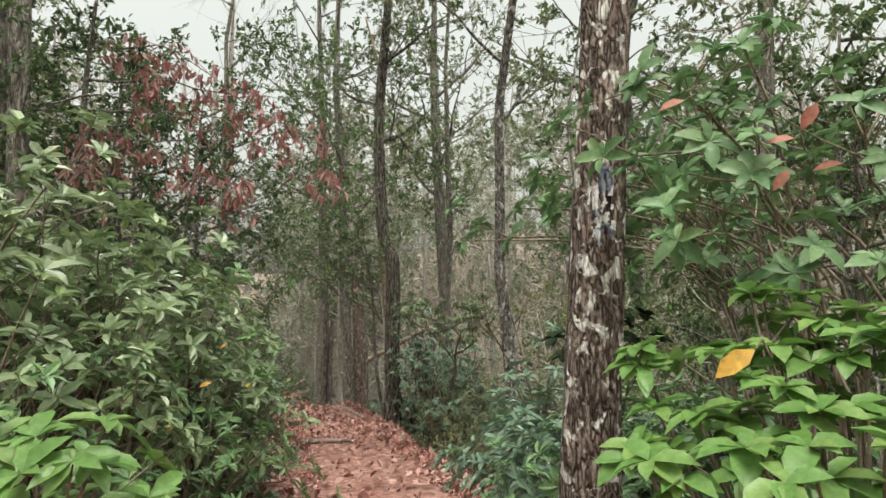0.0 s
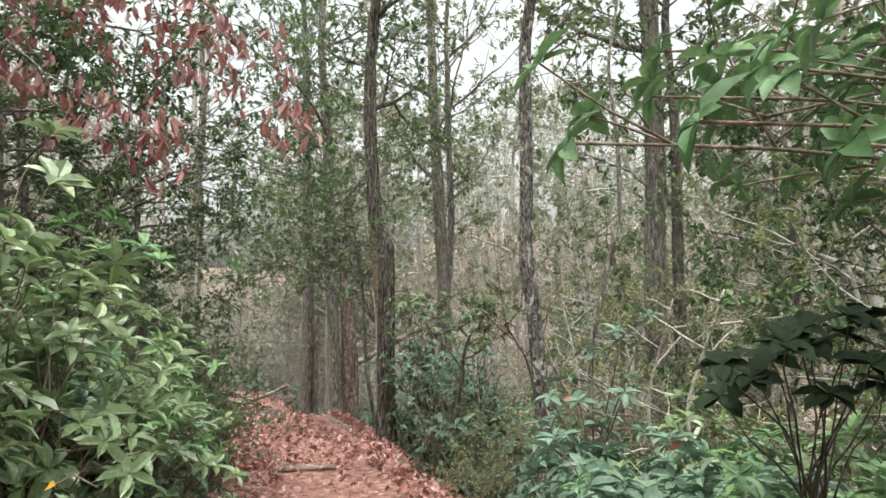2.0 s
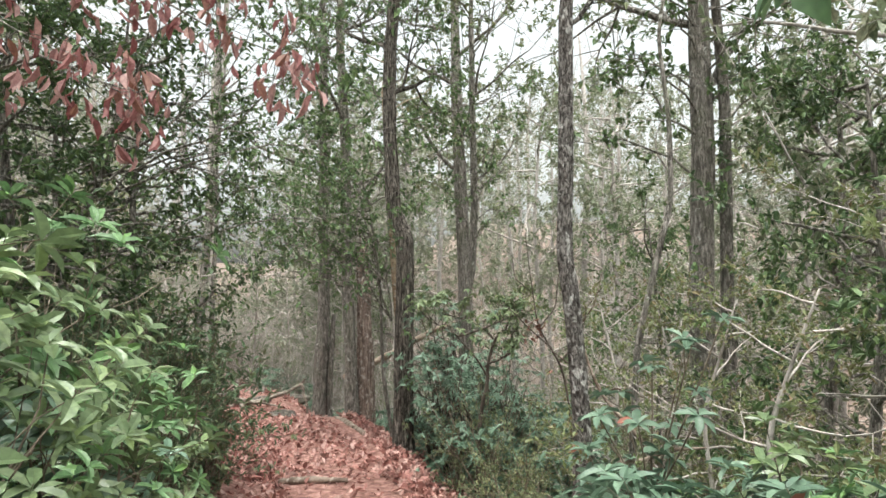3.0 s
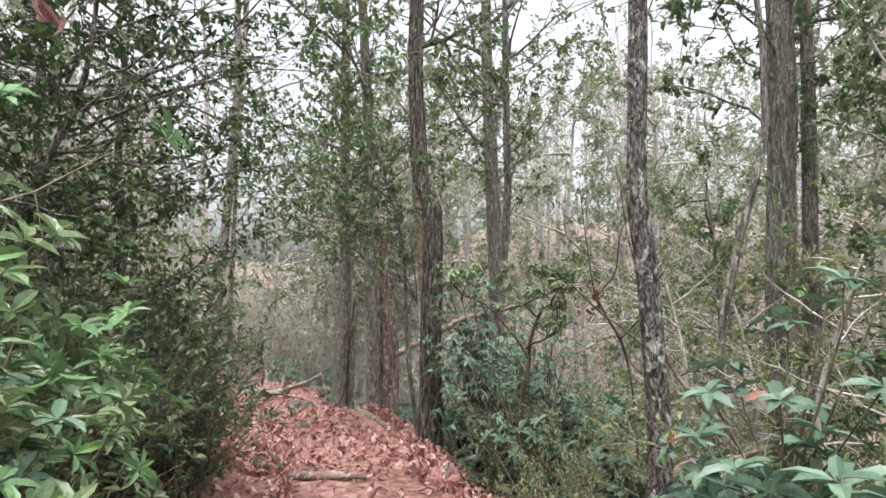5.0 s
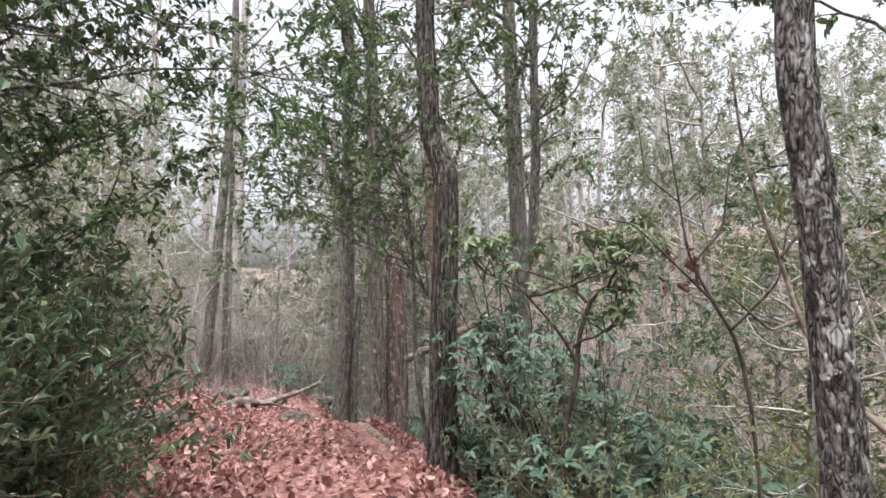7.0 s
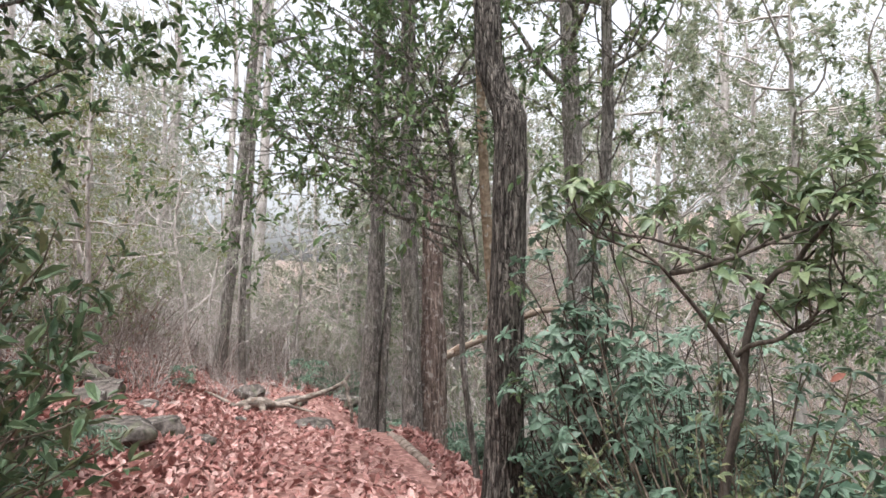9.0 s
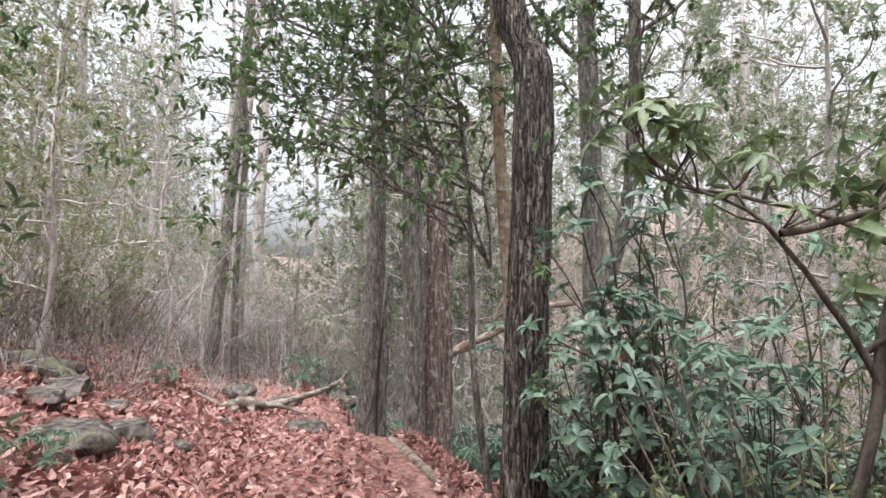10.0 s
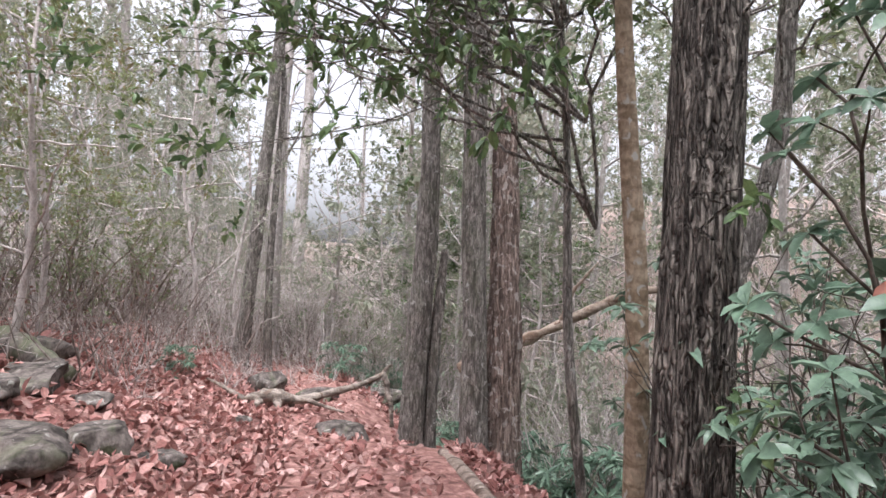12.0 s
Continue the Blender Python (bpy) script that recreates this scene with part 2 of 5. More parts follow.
def ground_z(x, y):
    """Height of the hillside: trail bench, bank on one side, ravine on the other, rising slopes beyond."""
    x, y = np.asarray(x, float), np.asarray(y, float)
    z = line(TRAIL_Z, y)
    up = np.maximum(line(TRAIL_X, y) - 0.9 - x, 0)
    down = np.maximum(x - line(EDGE_X, y), 0)
    z = z + np.minimum(0.33 * up, 0.75 + 0.06 * up)
    z = z - 0.42 * ease(16.5, 17.4, y) * ease(-5.3, -4.3, x) * ease(26, 21, y)
    z = z - 3.0 * (1 - np.exp(-down * 0.5 / 3.0))
    far = np.hypot(x + 3, y - 12)
    z = z + np.clip(far - 15, 0, 45) * 0.24 * ease(-16, 4, x) + np.clip(far - 22, 0, 60) * 0.05
    lump = 0.05 * np.sin(1.7 * x + 0.6 * y) * np.sin(1.3 * y - 0.8 * x) + 0.02 * np.sin(5.1 * x + 2) * np.sin(4.3 * y)
    return z + lump * (0.4 + ease(0.3, 2, np.abs(x - line(TRAIL_X, y))))


def gz(x, y):
    return float(ground_z(x, y))


def build(name, verts, faces, material, parent=None, label="", smooth=True):
    me = bpy.data.meshes.new(name)
    me.from_pydata([tuple(v) for v in verts], [], [tuple(f) for f in faces])
    me.materials.append(material)
    if smooth:
        me.polygons.foreach_set("use_smooth", [True] * len(me.polygons))
    ob = new(name, me)
    if parent:
        ob.parent = parent
    if label:
        ob["label"] = label
    return ob


def axis(a, b, step, far, growth=1.16):
    core = list(np.arange(a, b + 1e-6, step))
    s = step
    lo, hi = [a], [b]
    while hi[-1] < far:
        s *= growth
        hi.append(hi[-1] + s)
    s = step
    while lo[-1] > -far:
        s *= growth
        lo.append(lo[-1] - s)
    return np.array(lo[:0:-1] + core + hi[1:])


gx, gy = axis(-9, 3.5, 0.1, 320), axis(-1.5, 23, 0.1, 320)
GX, GY = np.meshgrid(gx, gy)
GZ = ground_z(GX, GY)
rough = np.array([[noise.noise(Vector((x * 2.6, y * 2.6, 0))) * 0.5 + noise.noise(Vector((x * 8, y * 8, 4))) * 0.3 if abs(x) < 12 and -3 < y < 26 else 0 for x in gx] for y in gy])
GZ = GZ + 0.05 * rough
idx = np.arange(GX.size).reshape(GX.shape)
quads = np.stack([idx[:-1, :-1], idx[:-1, 1:], idx[1:, 1:], idx[1:, :-1]], -1).reshape(-1, 4)
ground = build("ground", np.stack([GX, GY, GZ], -1).reshape(-1, 3), quads.tolist(), EARTH)
trodden = ground.data.attributes.new("trodden", "FLOAT", "POINT")
near_trail = ease(6.5, 3.0, line(TRAIL_X, GY) - GX) * ease(1.6, 0.6, GX - line(EDGE_X, GY)) * ease(25, 21, GY)
trodden.data.foreach_set("value", near_trail.reshape(-1).astype(np.float32))
tagged(ground, "reddish brown forest floor with a worn dirt trail", "ground", kind="structure")

# ---- shapes ----


class Shape:
    """Gathers the vertices and faces of one mesh."""

    def __init__(self):
        self.v, self.f = [], []

    def add(self, v, f):
        k = len(self.v)
        self.v.extend(v)
        self.f.extend([tuple(i + k for i in q) for q in f])

    def tube(self, pts, radii, sides=5, cap=False):
        pts = np.asarray(pts, float)
        n = len(pts)
        d = np.gradient(pts, axis=0)
        d /= np.linalg.norm(d, axis=1)[:, None] + 1e-9
        ref = np.array([0.31, 0.95, 0.05]) if abs(d[0][1]) < 0.8 else np.array([1.0, 0, 0])
        u = np.cross(d, ref)
        u /= np.linalg.norm(u, axis=1)[:, None] + 1e-9
        w = np.cross(d, u)
        a = np.arange(sides) * 2 * math.pi / sides
        ring = pts[:, None] + np.asarray(radii)[:, None, None] * (np.cos(a)[None, :, None] * u[:, None] + np.sin(a)[None, :, None] * w[:, None])
        f = [(i * sides + j, i * sides + (j + 1) % sides, (i + 1) * sides + (j + 1) % sides, (i + 1) * sides + j) for i in range(n - 1) for j in range(sides)]
        if cap:
            f += [tuple(range(sides))[::-1], tuple((n - 1) * sides + j for j in range(sides))]
        self.add(ring.reshape(-1, 3).tolist(), f)


LEAF_F = [(0, 2, 1), (0, 1, 3), (1, 2, 5, 4), (3, 1, 4, 6), (4, 5, 7), (6, 4, 7)]


def leaf_verts(p, d, up, length, width, fold=0.15, droop=0.15):
    """A blade with a midrib: base p, along d, face towards up."""
    d = d / (np.linalg.norm(d) + 1e-9)
    s = np.cross(d, up)
    s /= np.linalg.norm(s) + 1e-9
    n = np.cross(s, d)
    h = width / 2

    def at(a, side, lift):
        return p + d * (a * length) + s * (side * h) + n * (lift * length - droop * length * a * a)
    return [at(0, 0, 0), at(0.36, 0, 0), at(0.34, -0.92, fold * 0.5), at(0.34, 0.92, fold * 0.5), at(0.72, 0, 0), at(0.7, -0.85, fold * 0.5), at(0.7, 0.85, fold * 0.5), at(1, 0, 0)]


BLADE_F = [(0, 1, 2, 3), (0, 3, 4, 5)]
CHIP_F = [(0, 1, 2), (0, 2, 3)]


def blade_verts(p, d, up, length, width, fold=0.2, droop=0.1, chip=False):
    """A small blade folded along its midrib."""
    d = d / (np.linalg.norm(d) + 1e-9)
    s = np.cross(d, up)
    s /= np.linalg.norm(s) + 1e-9
    n = np.cross(s, d)
    a, w, h = d * length, s * (width / 2), n * (fold * width)
    if chip:
        return [p, p + 0.5 * a - w + h, p + a - n * droop * length, p + 0.5 * a + w + h]
    return [p, p + 0.3 * a - w + h, p + 0.7 * a - 0.85 * w + h, p + a - n * droop * length, p + 0.7 * a + 0.85 * w + h, p + 0.3 * a + w + h]


def unit(rng):
    v = rng.normal(size=3)
    return v / np.linalg.norm(v)


def grow(shape, rng, p, d, length, r, level, tips, lift=0.25, wob=0.25, sides=5, kids=(3, 4)):
    """A crooked branch with side branches; the ends are gathered in tips."""
    n = 5 if level > 1 else (3 if level else 2)
    sides = sides if level > 1 else 3
    pts, q, way = [p], np.array(p, float), d / np.linalg.norm(d)
    for i in range(n):
        way = way + unit(rng) * wob + np.array([0, 0, lift * 0.3])
        way /= np.linalg.norm(way)
        q = q + way * length / n
        pts.append(q)
    radii = np.linspace(r, r * 0.45, n + 1)
    shape.tube(pts, radii, sides)
    if level == 0:
        tips.append((pts[-1], way))
        return
    for k in range(rng.integers(*kids, endpoint=True)):
        i = min(n, 1 + int(rng.random() * n))
        side = way * 0.7 + unit(rng) * 0.8
        grow(shape, rng, pts[i], side, length * rng.uniform(0.45, 0.75), radii[i] * 0.65, level - 1, tips, lift, wob, max(3, sides - 1), kids)
    grow(shape, rng, pts[-1], way, length * 0.6, radii[-1], level - 1, tips, lift, wob, max(3, sides - 1), kids)


def whorl(shape, rng, p, d, length, count=7, ratio=0.36, droop=0.2):
    d = d / np.linalg.norm(d)
    d = d + np.array([0, 0, 0.5])
    d /= np.linalg.norm(d)
    u = np.cross(d, unit(rng))
    u /= np.linalg.norm(u)
    w = np.cross(d, u)
    a0 = rng.random() * 6.28
    for i in range(count):
        a = a0 + i * 2.4 + rng.normal() * 0.2
        out = (math.cos(a) * u + math.sin(a) * w) + d * rng.uniform(-0.15, 0.75)
        ln = length * rng.uniform(0.7, 1.15)
        shape.add(leaf_verts(np.array(p) - d * rng.random() * 0.03, out, d + unit(rng) * 0.25, ln, ln * ratio, 0.2, droop * rng.uniform(0.3, 1.8)), LEAF_F)


def spray(shape, rng, p, d, length, count=9, ratio=0.42, run=0.3, chip=False, hang=0.0):
    """Leaves set along a twig."""
    d = d / np.linalg.norm(d)
    for i in range(count):
        q = np.array(p) - d * run * rng.random() + unit(rng) * 0.02
        out = d * 0.5 + unit(rng) * 0.9 - np.array([0, 0, hang])
        ln = length * rng.uniform(0.6, 1.25)
        shape.add(blade_verts(q, out, np.array([0, 0, 1.0]) + unit(rng) * 0.7, ln, ln * ratio, 0.2, 0.15, chip), CHIP_F if chip else BLADE_F)


def thing(name, label, category, group=""):
    return tagged(new(name), label, category, group)


def shrub(name, label, seed, height, spread, stems, level, leaf, leaf_len, style="whorl", stem_mat=None, count=7, ratio=0.36, keep=1.0, droop=0.2, lift=0.25, kids=(3, 4), chip=False, run=0.3):
    """A shrub: crooked stems from one base, leaves at the ends."""
    rng = np.random.default_rng(seed)
    ob = thing(name, label, "shrub", label)
    wood, blades, tips = Shape(), Shape(), []
    for i in range(stems):
        a = i * 6.283 / stems + rng.normal() * 0.4
        lean = rng.uniform(0.25, 1.0) * spread
        d = np.array([math.cos(a) * lean, math.sin(a) * lean, 1.0])
        grow(wood, rng, np.array([math.cos(a) * 0.05, math.sin(a) * 0.05, -0.12]), d, height * rng.uniform(0.4, 0.6), height * 0.009 + 0.006, level, tips, lift, 0.3, 5, kids)
    for p, d in tips:
        if rng.random() < keep:
            if style == "whorl":
                whorl(blades, rng, p, d, leaf_len, count, ratio, droop)
            else:
                spray(blades, rng, p, d, leaf_len, count, ratio, run, chip)
    tagged(build("wood", wood.v, wood.f, stem_mat or STEM, ob), kind="stuff")
    if blades.v:
        build("foliage", blades.v, blades.f, leaf, ob, smooth=False)
    return ob


def spread_out(ob, places, rng):
    """The first place takes the built one, the others copies."""
    for i, (x, y, s) in enumerate(places):
        m = Matrix.LocRotScale((x, y, gz(x, y) - 0.03), Euler((0, 0, rng.random() * 6.28)), (s, s, s * rng.uniform(0.9, 1.12)))
        if i == 0:
            ob.matrix_basis = m
        else:
            c = copy_thing(ob, Matrix.Identity(4))
            c.matrix_basis = m


def bark_tube(pts, radii, sides, ring, ridge, seed, freq=3.2, flare=0.0):
    """A trunk's skin: rings along a bent line, with lengthwise furrows."""
    pts, radii = np.asarray(pts, float), np.asarray(radii, float)
    s = np.concatenate([[0], np.cumsum(np.linalg.norm(np.diff(pts, axis=0), axis=1))])
    m = max(4, int(s[-1] / ring))
    u = np.linspace(0, s[-1], m)
    c = np.stack([np.interp(u, s, pts[:, k]) for k in range(3)], 1)
    for _ in range(3):
        c[1:-1] = (c[:-2] + 2 * c[1:-1] + c[2:]) / 4
    r = np.interp(u, s, radii)
    r = r * (1 + flare * np.exp(-u / 0.22))
    sh = Shape()
    v = []
    for i in range(m):
        for j in range(sides):
            a = j * 2 * math.pi / sides
            k = noise.noise(Vector((math.cos(a) * freq * 2, math.sin(a) * freq * 2, u[i] * 1.6 + seed)))
            k2 = noise.noise(Vector((math.cos(a) * 1.1, math.sin(a) * 1.1, u[i] * 0.8 + seed * 3)))
            root = flare * 0.8 * max(0, math.cos(a * 4 + seed)) * math.exp(-u[i] / 0.16)
            q = r[i] * (1 + ridge * k + 0.08 * k2 + root)
            v.append((c[i][0] + q * math.cos(a), c[i][1] + q * math.sin(a), c[i][2]))
    f = [(i * sides + j, i * sides + (j + 1) % sides, (i + 1) * sides + (j + 1) % sides, (i + 1) * sides + j) for i in range(m - 1) for j in range(sides)]
    f.append(tuple((m - 1) * sides + j for j in range(sides)))
    sh.add(v, f)
    return sh


def tree(name, label, pts, radii, mat, seed, sides=20, ring=0.12, ridge=0.12, flare=0.35, top=11.0, limbs=5, leaf=None, low=5.0, freq=3.2):
    """A tree: trunk through pts (then up to top), limbs and a thin crown."""
    rng = np.random.default_rng(seed)
    ob = thing(name, label, "tree")
    x, y = pts[0][0], pts[0][1]
    base = np.array([x, y, gz(x, y) - 0.12])
    p = [base] + [np.array(q, float) for q in pts[1:]]
    last, way = p[-1], (p[-1] - p[-2]) / np.linalg.norm(p[-1] - p[-2])
    r = list(radii)
    if last[2] < top:
        way = way * 0.4 + np.array([0, 0, 0.7])
        way /= way[2]
        for k in (0.33, 0.66, 1.0):
            p.append(last + way * (top - last[2]) * k + np.append(rng.normal(size=2) * 0.12, 0))
            r.append(r[len(radii) - 1] * (1 - 0.6 * k))
    ob.location = base
    sh = bark_tube([q - base for q in p], r, sides, ring, ridge, seed, freq, flare)
    build("trunk", sh.v, sh.f, mat, ob)
    blades, tips = Shape(), []
    for k in range(limbs):
        f = (k + 0.5) / limbs
        z = low + (top - low) * f
        arr = np.array(p)
        q = np.array([np.interp(z, arr[:, 2], arr[:, c]) for c in range(3)]) - base
        rad = np.interp(z, arr[:, 2], r) * 0.45
        a = k * 2.4 + rng.random()
        limb = Shape()
        grow(limb, rng, q, np.array([math.cos(a), math.sin(a), 0.45]), rng.uniform(1.4, 2.4), rad, 2, tips, 0.2, 0.22, 5)
        build("limb", limb.v, limb.f, mat, ob)
    if limbs and leaf:
        for q, d in tips:
            spray(blades, rng, q, d, 0.1, 16)
        build("crown", blades.v, blades.f, leaf, ob, smooth=False)
    return ob


def boughs(ob, ways, leaf, leaf_len, seed, wood=None, twigs=8, count=7, ratio=0.5, twig_len=0.35, r=0.016):
    """Leafy boughs of a tree, each from a point of its trunk to an end in the open."""
    g = np.random.default_rng(seed)
    back = ob.matrix_basis.inverted()
    for start, end in ways:
        a, b = np.array(back @ Vector(start)), np.array(back @ Vector(end))
        u = np.linspace(0, 1, 9)[:, None]
        c = a + (b - a) * u + np.array([0, 0, 0.12 * np.linalg.norm(b - a)]) * np.sin(u * math.pi)
        c[1:-1] += g.normal(size=(7, 3)) * 0.05
        sticks, blades = Shape(), Shape()
        sticks.tube(c, np.linspace(r, r * 0.3, 9), 6)
        for k in range(twigs):
            i = 8 if k == 0 else int(3 + 5.99 * g.random() ** 0.8)
            d = (c[i] - c[i - 1]) / np.linalg.norm(c[i] - c[i - 1]) * 0.7 + unit(g) * 0.8
            ln = twig_len * g.uniform(0.5, 1.3)
            mid = c[i] + d * ln * 0.5 + unit(g) * 0.03
            tip = c[i] + d * ln - np.array([0, 0, 0.05])
            sticks.tube([c[i], mid, tip], [r * 0.35, r * 0.28, r * 0.16], 4)
            for j in range(count):
                q = mid + (tip - mid) * g.uniform(-0.3, 1.05)
                out = d * 0.45 + unit(g) * 0.9 - np.array([0, 0, 0.15])
                size = leaf_len * g.uniform(0.65, 1.25)
                blades.add(leaf_verts(q, out, np.array([0, 0, 1.0]) + unit(g) * 0.6, size, size * ratio, 0.2, 0.2), LEAF_F)
        limb = build("bough", sticks.v, sticks.f, wood or GREY, ob)
        build("foliage", blades.v, blades.f, leaf, limb, smooth=False)


# ---- trees beside the trail ----
oak = tree("oak_tree", "large oak with deeply furrowed grey brown bark at the trail edge",
     [(-1.18, 12.8), (-1.18, 12.8, -1.2), (-1.16, 12.8, 0), (-1.13, 12.8, 1.2), (-1.13, 12.8, 2.0), (-1.33, 12.85, 2.5), (-1.4, 12.9, 4.0), (-1.38, 12.9, 5.5)],
     [0.205, 0.175, 0.165, 0.16, 0.152, 0.13, 0.12, 0.11], OAK, 3, 96, 0.04, 0.13, 0.3, 12, 9, MIDGREEN, 4.2, 2.6)
tree("young_beech_tree", "slim tree with smooth tan bark beside the oak",
     [(-1.28, 13.8), (-1.29, 13.8, -1.0), (-1.32, 13.78, 0.1), (-1.38, 13.77, 0.8), (-1.44, 13.75, 1.6), (-1.52, 13.75, 3.5)], [0.085, 0.078, 0.07, 0.06, 0.055, 0.05], SMOOTH, 4, 20, 0.1, 0.05, 0.2, 8, 4, HAZE_PALE, 4.0)
trail_tree = tree("trail_tree", "straight grey barked tree at the trail bend",
     [(-2.8, 16.75), (-2.82, 16.7, -0.8), (-2.87, 16.7, 0.5), (-2.9, 16.7, 2), (-2.95, 16.75, 5)], [0.17, 0.145, 0.14, 0.135, 0.12], GREY, 5, 28, 0.07, 0.1, 0.25, 12, 11, MIDGREEN, 2.8)
snag = tree("dead_snag", "broken reddish rotten trunk with a splintered top",
            [(-2.48, 17.0), (-2.5, 17.0, -0.8), (-2.53, 17.0, 0.6), (-2.56, 17.0, 1.6), (-2.56, 17.0, 2.05)], [0.24, 0.19, 0.17, 0.15, 0.11], SNAG, 6, 32, 0.05, 0.28, 0.3, 1.0, 0, None, 5.0, 4.0)
for k, (dx, dy, h, w) in enumerate(((0.06, 0.0, 0.3, 0.035), (-0.06, 0.03, 0.42, 0.04), (0.0, -0.06, 0.22, 0.04), (0.03, 0.06, 0.36, 0.03), (-0.03, -0.04, 0.15, 0.05))):
    spike = Shape()
    top = Vector((-2.55, 17.0, 1.95)) - snag.location
    spike.tube([(top.x + dx, top.y + dy, top.z - 0.15), (top.x + dx * 1.1, top.y + dy * 1.1, top.z + h * 0.5), (top.x + dx * 1.5, top.y + dy, top.z + h)], [w, w * 0.7, 0.004], 6)
    build("splinter", spike.v, spike.f, SNAG, snag)
leaning_one = tree("leaning_tree", "grey tree with shaggy bark beside the fallen branch",
     [(-3.9, 17.9), (-3.84, 17.9, -1.0), (-3.76, 17.9, 0.2), (-3.74, 17.9, 1.4), (-3.76, 17.9, 3.0), (-3.75, 17.9, 5)], [0.18, 0.165, 0.155, 0.14, 0.12, 0.115], GREY, 7, 28, 0.07, 0.16, 0.3, 12, 11, MIDGREEN, 2.8)
tree("broken_stub", "broken grey stub pressed against its taller neighbour",
     [(-3.66, 18.0), (-3.62, 18.0, -1.3), (-3.56, 18.0, -0.4), (-3.5, 18.0, 0.3)], [0.1, 0.085, 0.075, 0.05], GREY, 8, 18, 0.06, 0.25, 0.2, 0.0, 0, None, 3.0)
tree("bank_tree", "dark grey tree leaning over the leafy bank",
     [(-9.05, 21.7), (-8.9, 21.7, -1.0), (-8.7, 21.7, 1.0), (-8.45, 21.7, 4.0), (-8.2, 21.7, 7)], [0.18, 0.15, 0.14, 0.13, 0.12], GREY, 9, 22, 0.1, 0.14, 0.25, 13, 5, None, 6.0)
tree("bank_tree", "thin grey stem beside a larger tree",
     [(-8.45, 21.9), (-8.5, 21.9, 0), (-8.4, 21.9, 2), (-8.3, 21.9, 4)], [0.1, 0.08, 0.07, 0.06], GREY, 10, 12, 0.2, 0.1, 0.2, 8, 3, None, 5.0)
bent_tree = tree("leaning_tree", "grey tree bending towards the light above the ravine",
     [(-0.65, 15.9), (-0.45, 15.9, -1.2), (-0.3, 15.9, -0.2), (-0.02, 15.9, 0.6), (0.16, 15.9, 1.5), (0.22, 15.9, 3.0), (0.2, 15.9, 6)], [0.13, 0.11, 0.1, 0.09, 0.085, 0.08, 0.07], GREY, 11, 20, 0.1, 0.12, 0.2, 11, 8, OLIVE, 3.0)
ravine_tree = tree("ravine_tree", "straight brown tree standing in the ravine",
     [(0.05, 18.9), (0.05, 18.9, 0), (0.0, 18.9, 2.5), (-0.1, 18.9, 5), (-0.15, 18.9, 7)], [0.22, 0.2, 0.18, 0.17, 0.15], GREY, 12, 22, 0.1, 0.12, 0.2, 13, 12, OLIVE, 3.0)
tree("crooked_tree", "crooked tree with mottled flaking bark",
     [(0.98, 8.3), (0.95, 8.3, 0.1), (0.9, 8.3, 0.9), (0.86, 8.3, 1.25), (0.82, 8.3, 1.55), (0.85, 8.3, 2.4), (0.88, 8.3, 4)], [0.11, 0.085, 0.08, 0.08, 0.075, 0.072, 0.065], FLAKY, 13, 26, 0.06, 0.16, 0.25, 9, 7, OLIVE, 3.4)
tall_one = tree("tall_tree", "tall grey tree among the shrubs below the trail",
     [(3.4, 11.3), (3.42, 11.3, 1), (3.5, 11.3, 3), (3.5, 11.3, 6)], [0.19, 0.17, 0.16, 0.15], GREY, 14, 24, 0.1, 0.12, 0.2, 13, 9, OLIVE, 3.5)
tree("tall_tree", "slim dark tree beside a taller one",
     [(3.9, 11.5), (3.9, 11.5, 1), (3.95, 11.5, 4)], [0.12, 0.1, 0.08], GREY, 15, 14, 0.15, 0.12, 0.2, 9, 4, DARK, 4.0)
tree("leaning_tree", "thin leaning sapling among the shrubs",
     [(1.5, 8.9), (1.7, 8.9, 0.6), (1.93, 8.9, 1.5), (2.1, 8.9, 2.1), (2.1, 8.9, 3)], [0.04, 0.035, 0.032, 0.03, 0.026], GREY, 16, 12, 0.1, 0.1, 0.2, 6, 3, DARK, 3.0)
lichen_tree = tree("lichen_tree", "tree with white lichen patches on flaking brown bark",
     [(0.62, 2.6), (0.64, 2.6, 0.6), (0.68, 2.6, 1.3), (0.74, 2.6, 2.0), (0.8, 2.6, 3.0), (0.85, 2.6, 4)], [0.145, 0.13, 0.122, 0.116, 0.108, 0.1], LICHEN, 17, 40, 0.04, 0.14, 0.3, 9, 5, DARK, 5.0, 5.0)
tree("leaning_tree", "thin dark tree leaning behind the lichen tree",
     [(2.0, 4.9), (2.35, 4.9, 0.6), (2.7, 4.9, 1.5), (2.85, 4.9, 2.6), (2.9, 4.9, 4)], [0.1, 0.085, 0.08, 0.07, 0.06], GREY, 18, 16, 0.1, 0.14, 0.2, 8, 4, DARK, 4.0)
boughs(oak, [((-1.2, 12.66, 0.3), (-1.02, 12.35, 0.42)), ((-1.1, 12.65, -0.35), (-1.0, 12.3, -0.3)), ((-1.1, 12.68, 1.5), (-1.45, 12.3, 1.75)), ((-1.05, 12.7, 1.2), (-0.75, 12.35, 1.5)), ((-1.25, 12.7, 1.9), (-1.75, 12.35, 1.75))], MIDGREEN, 0.085, 301, OAK, 3, 6, twig_len=0.16, r=0.008)
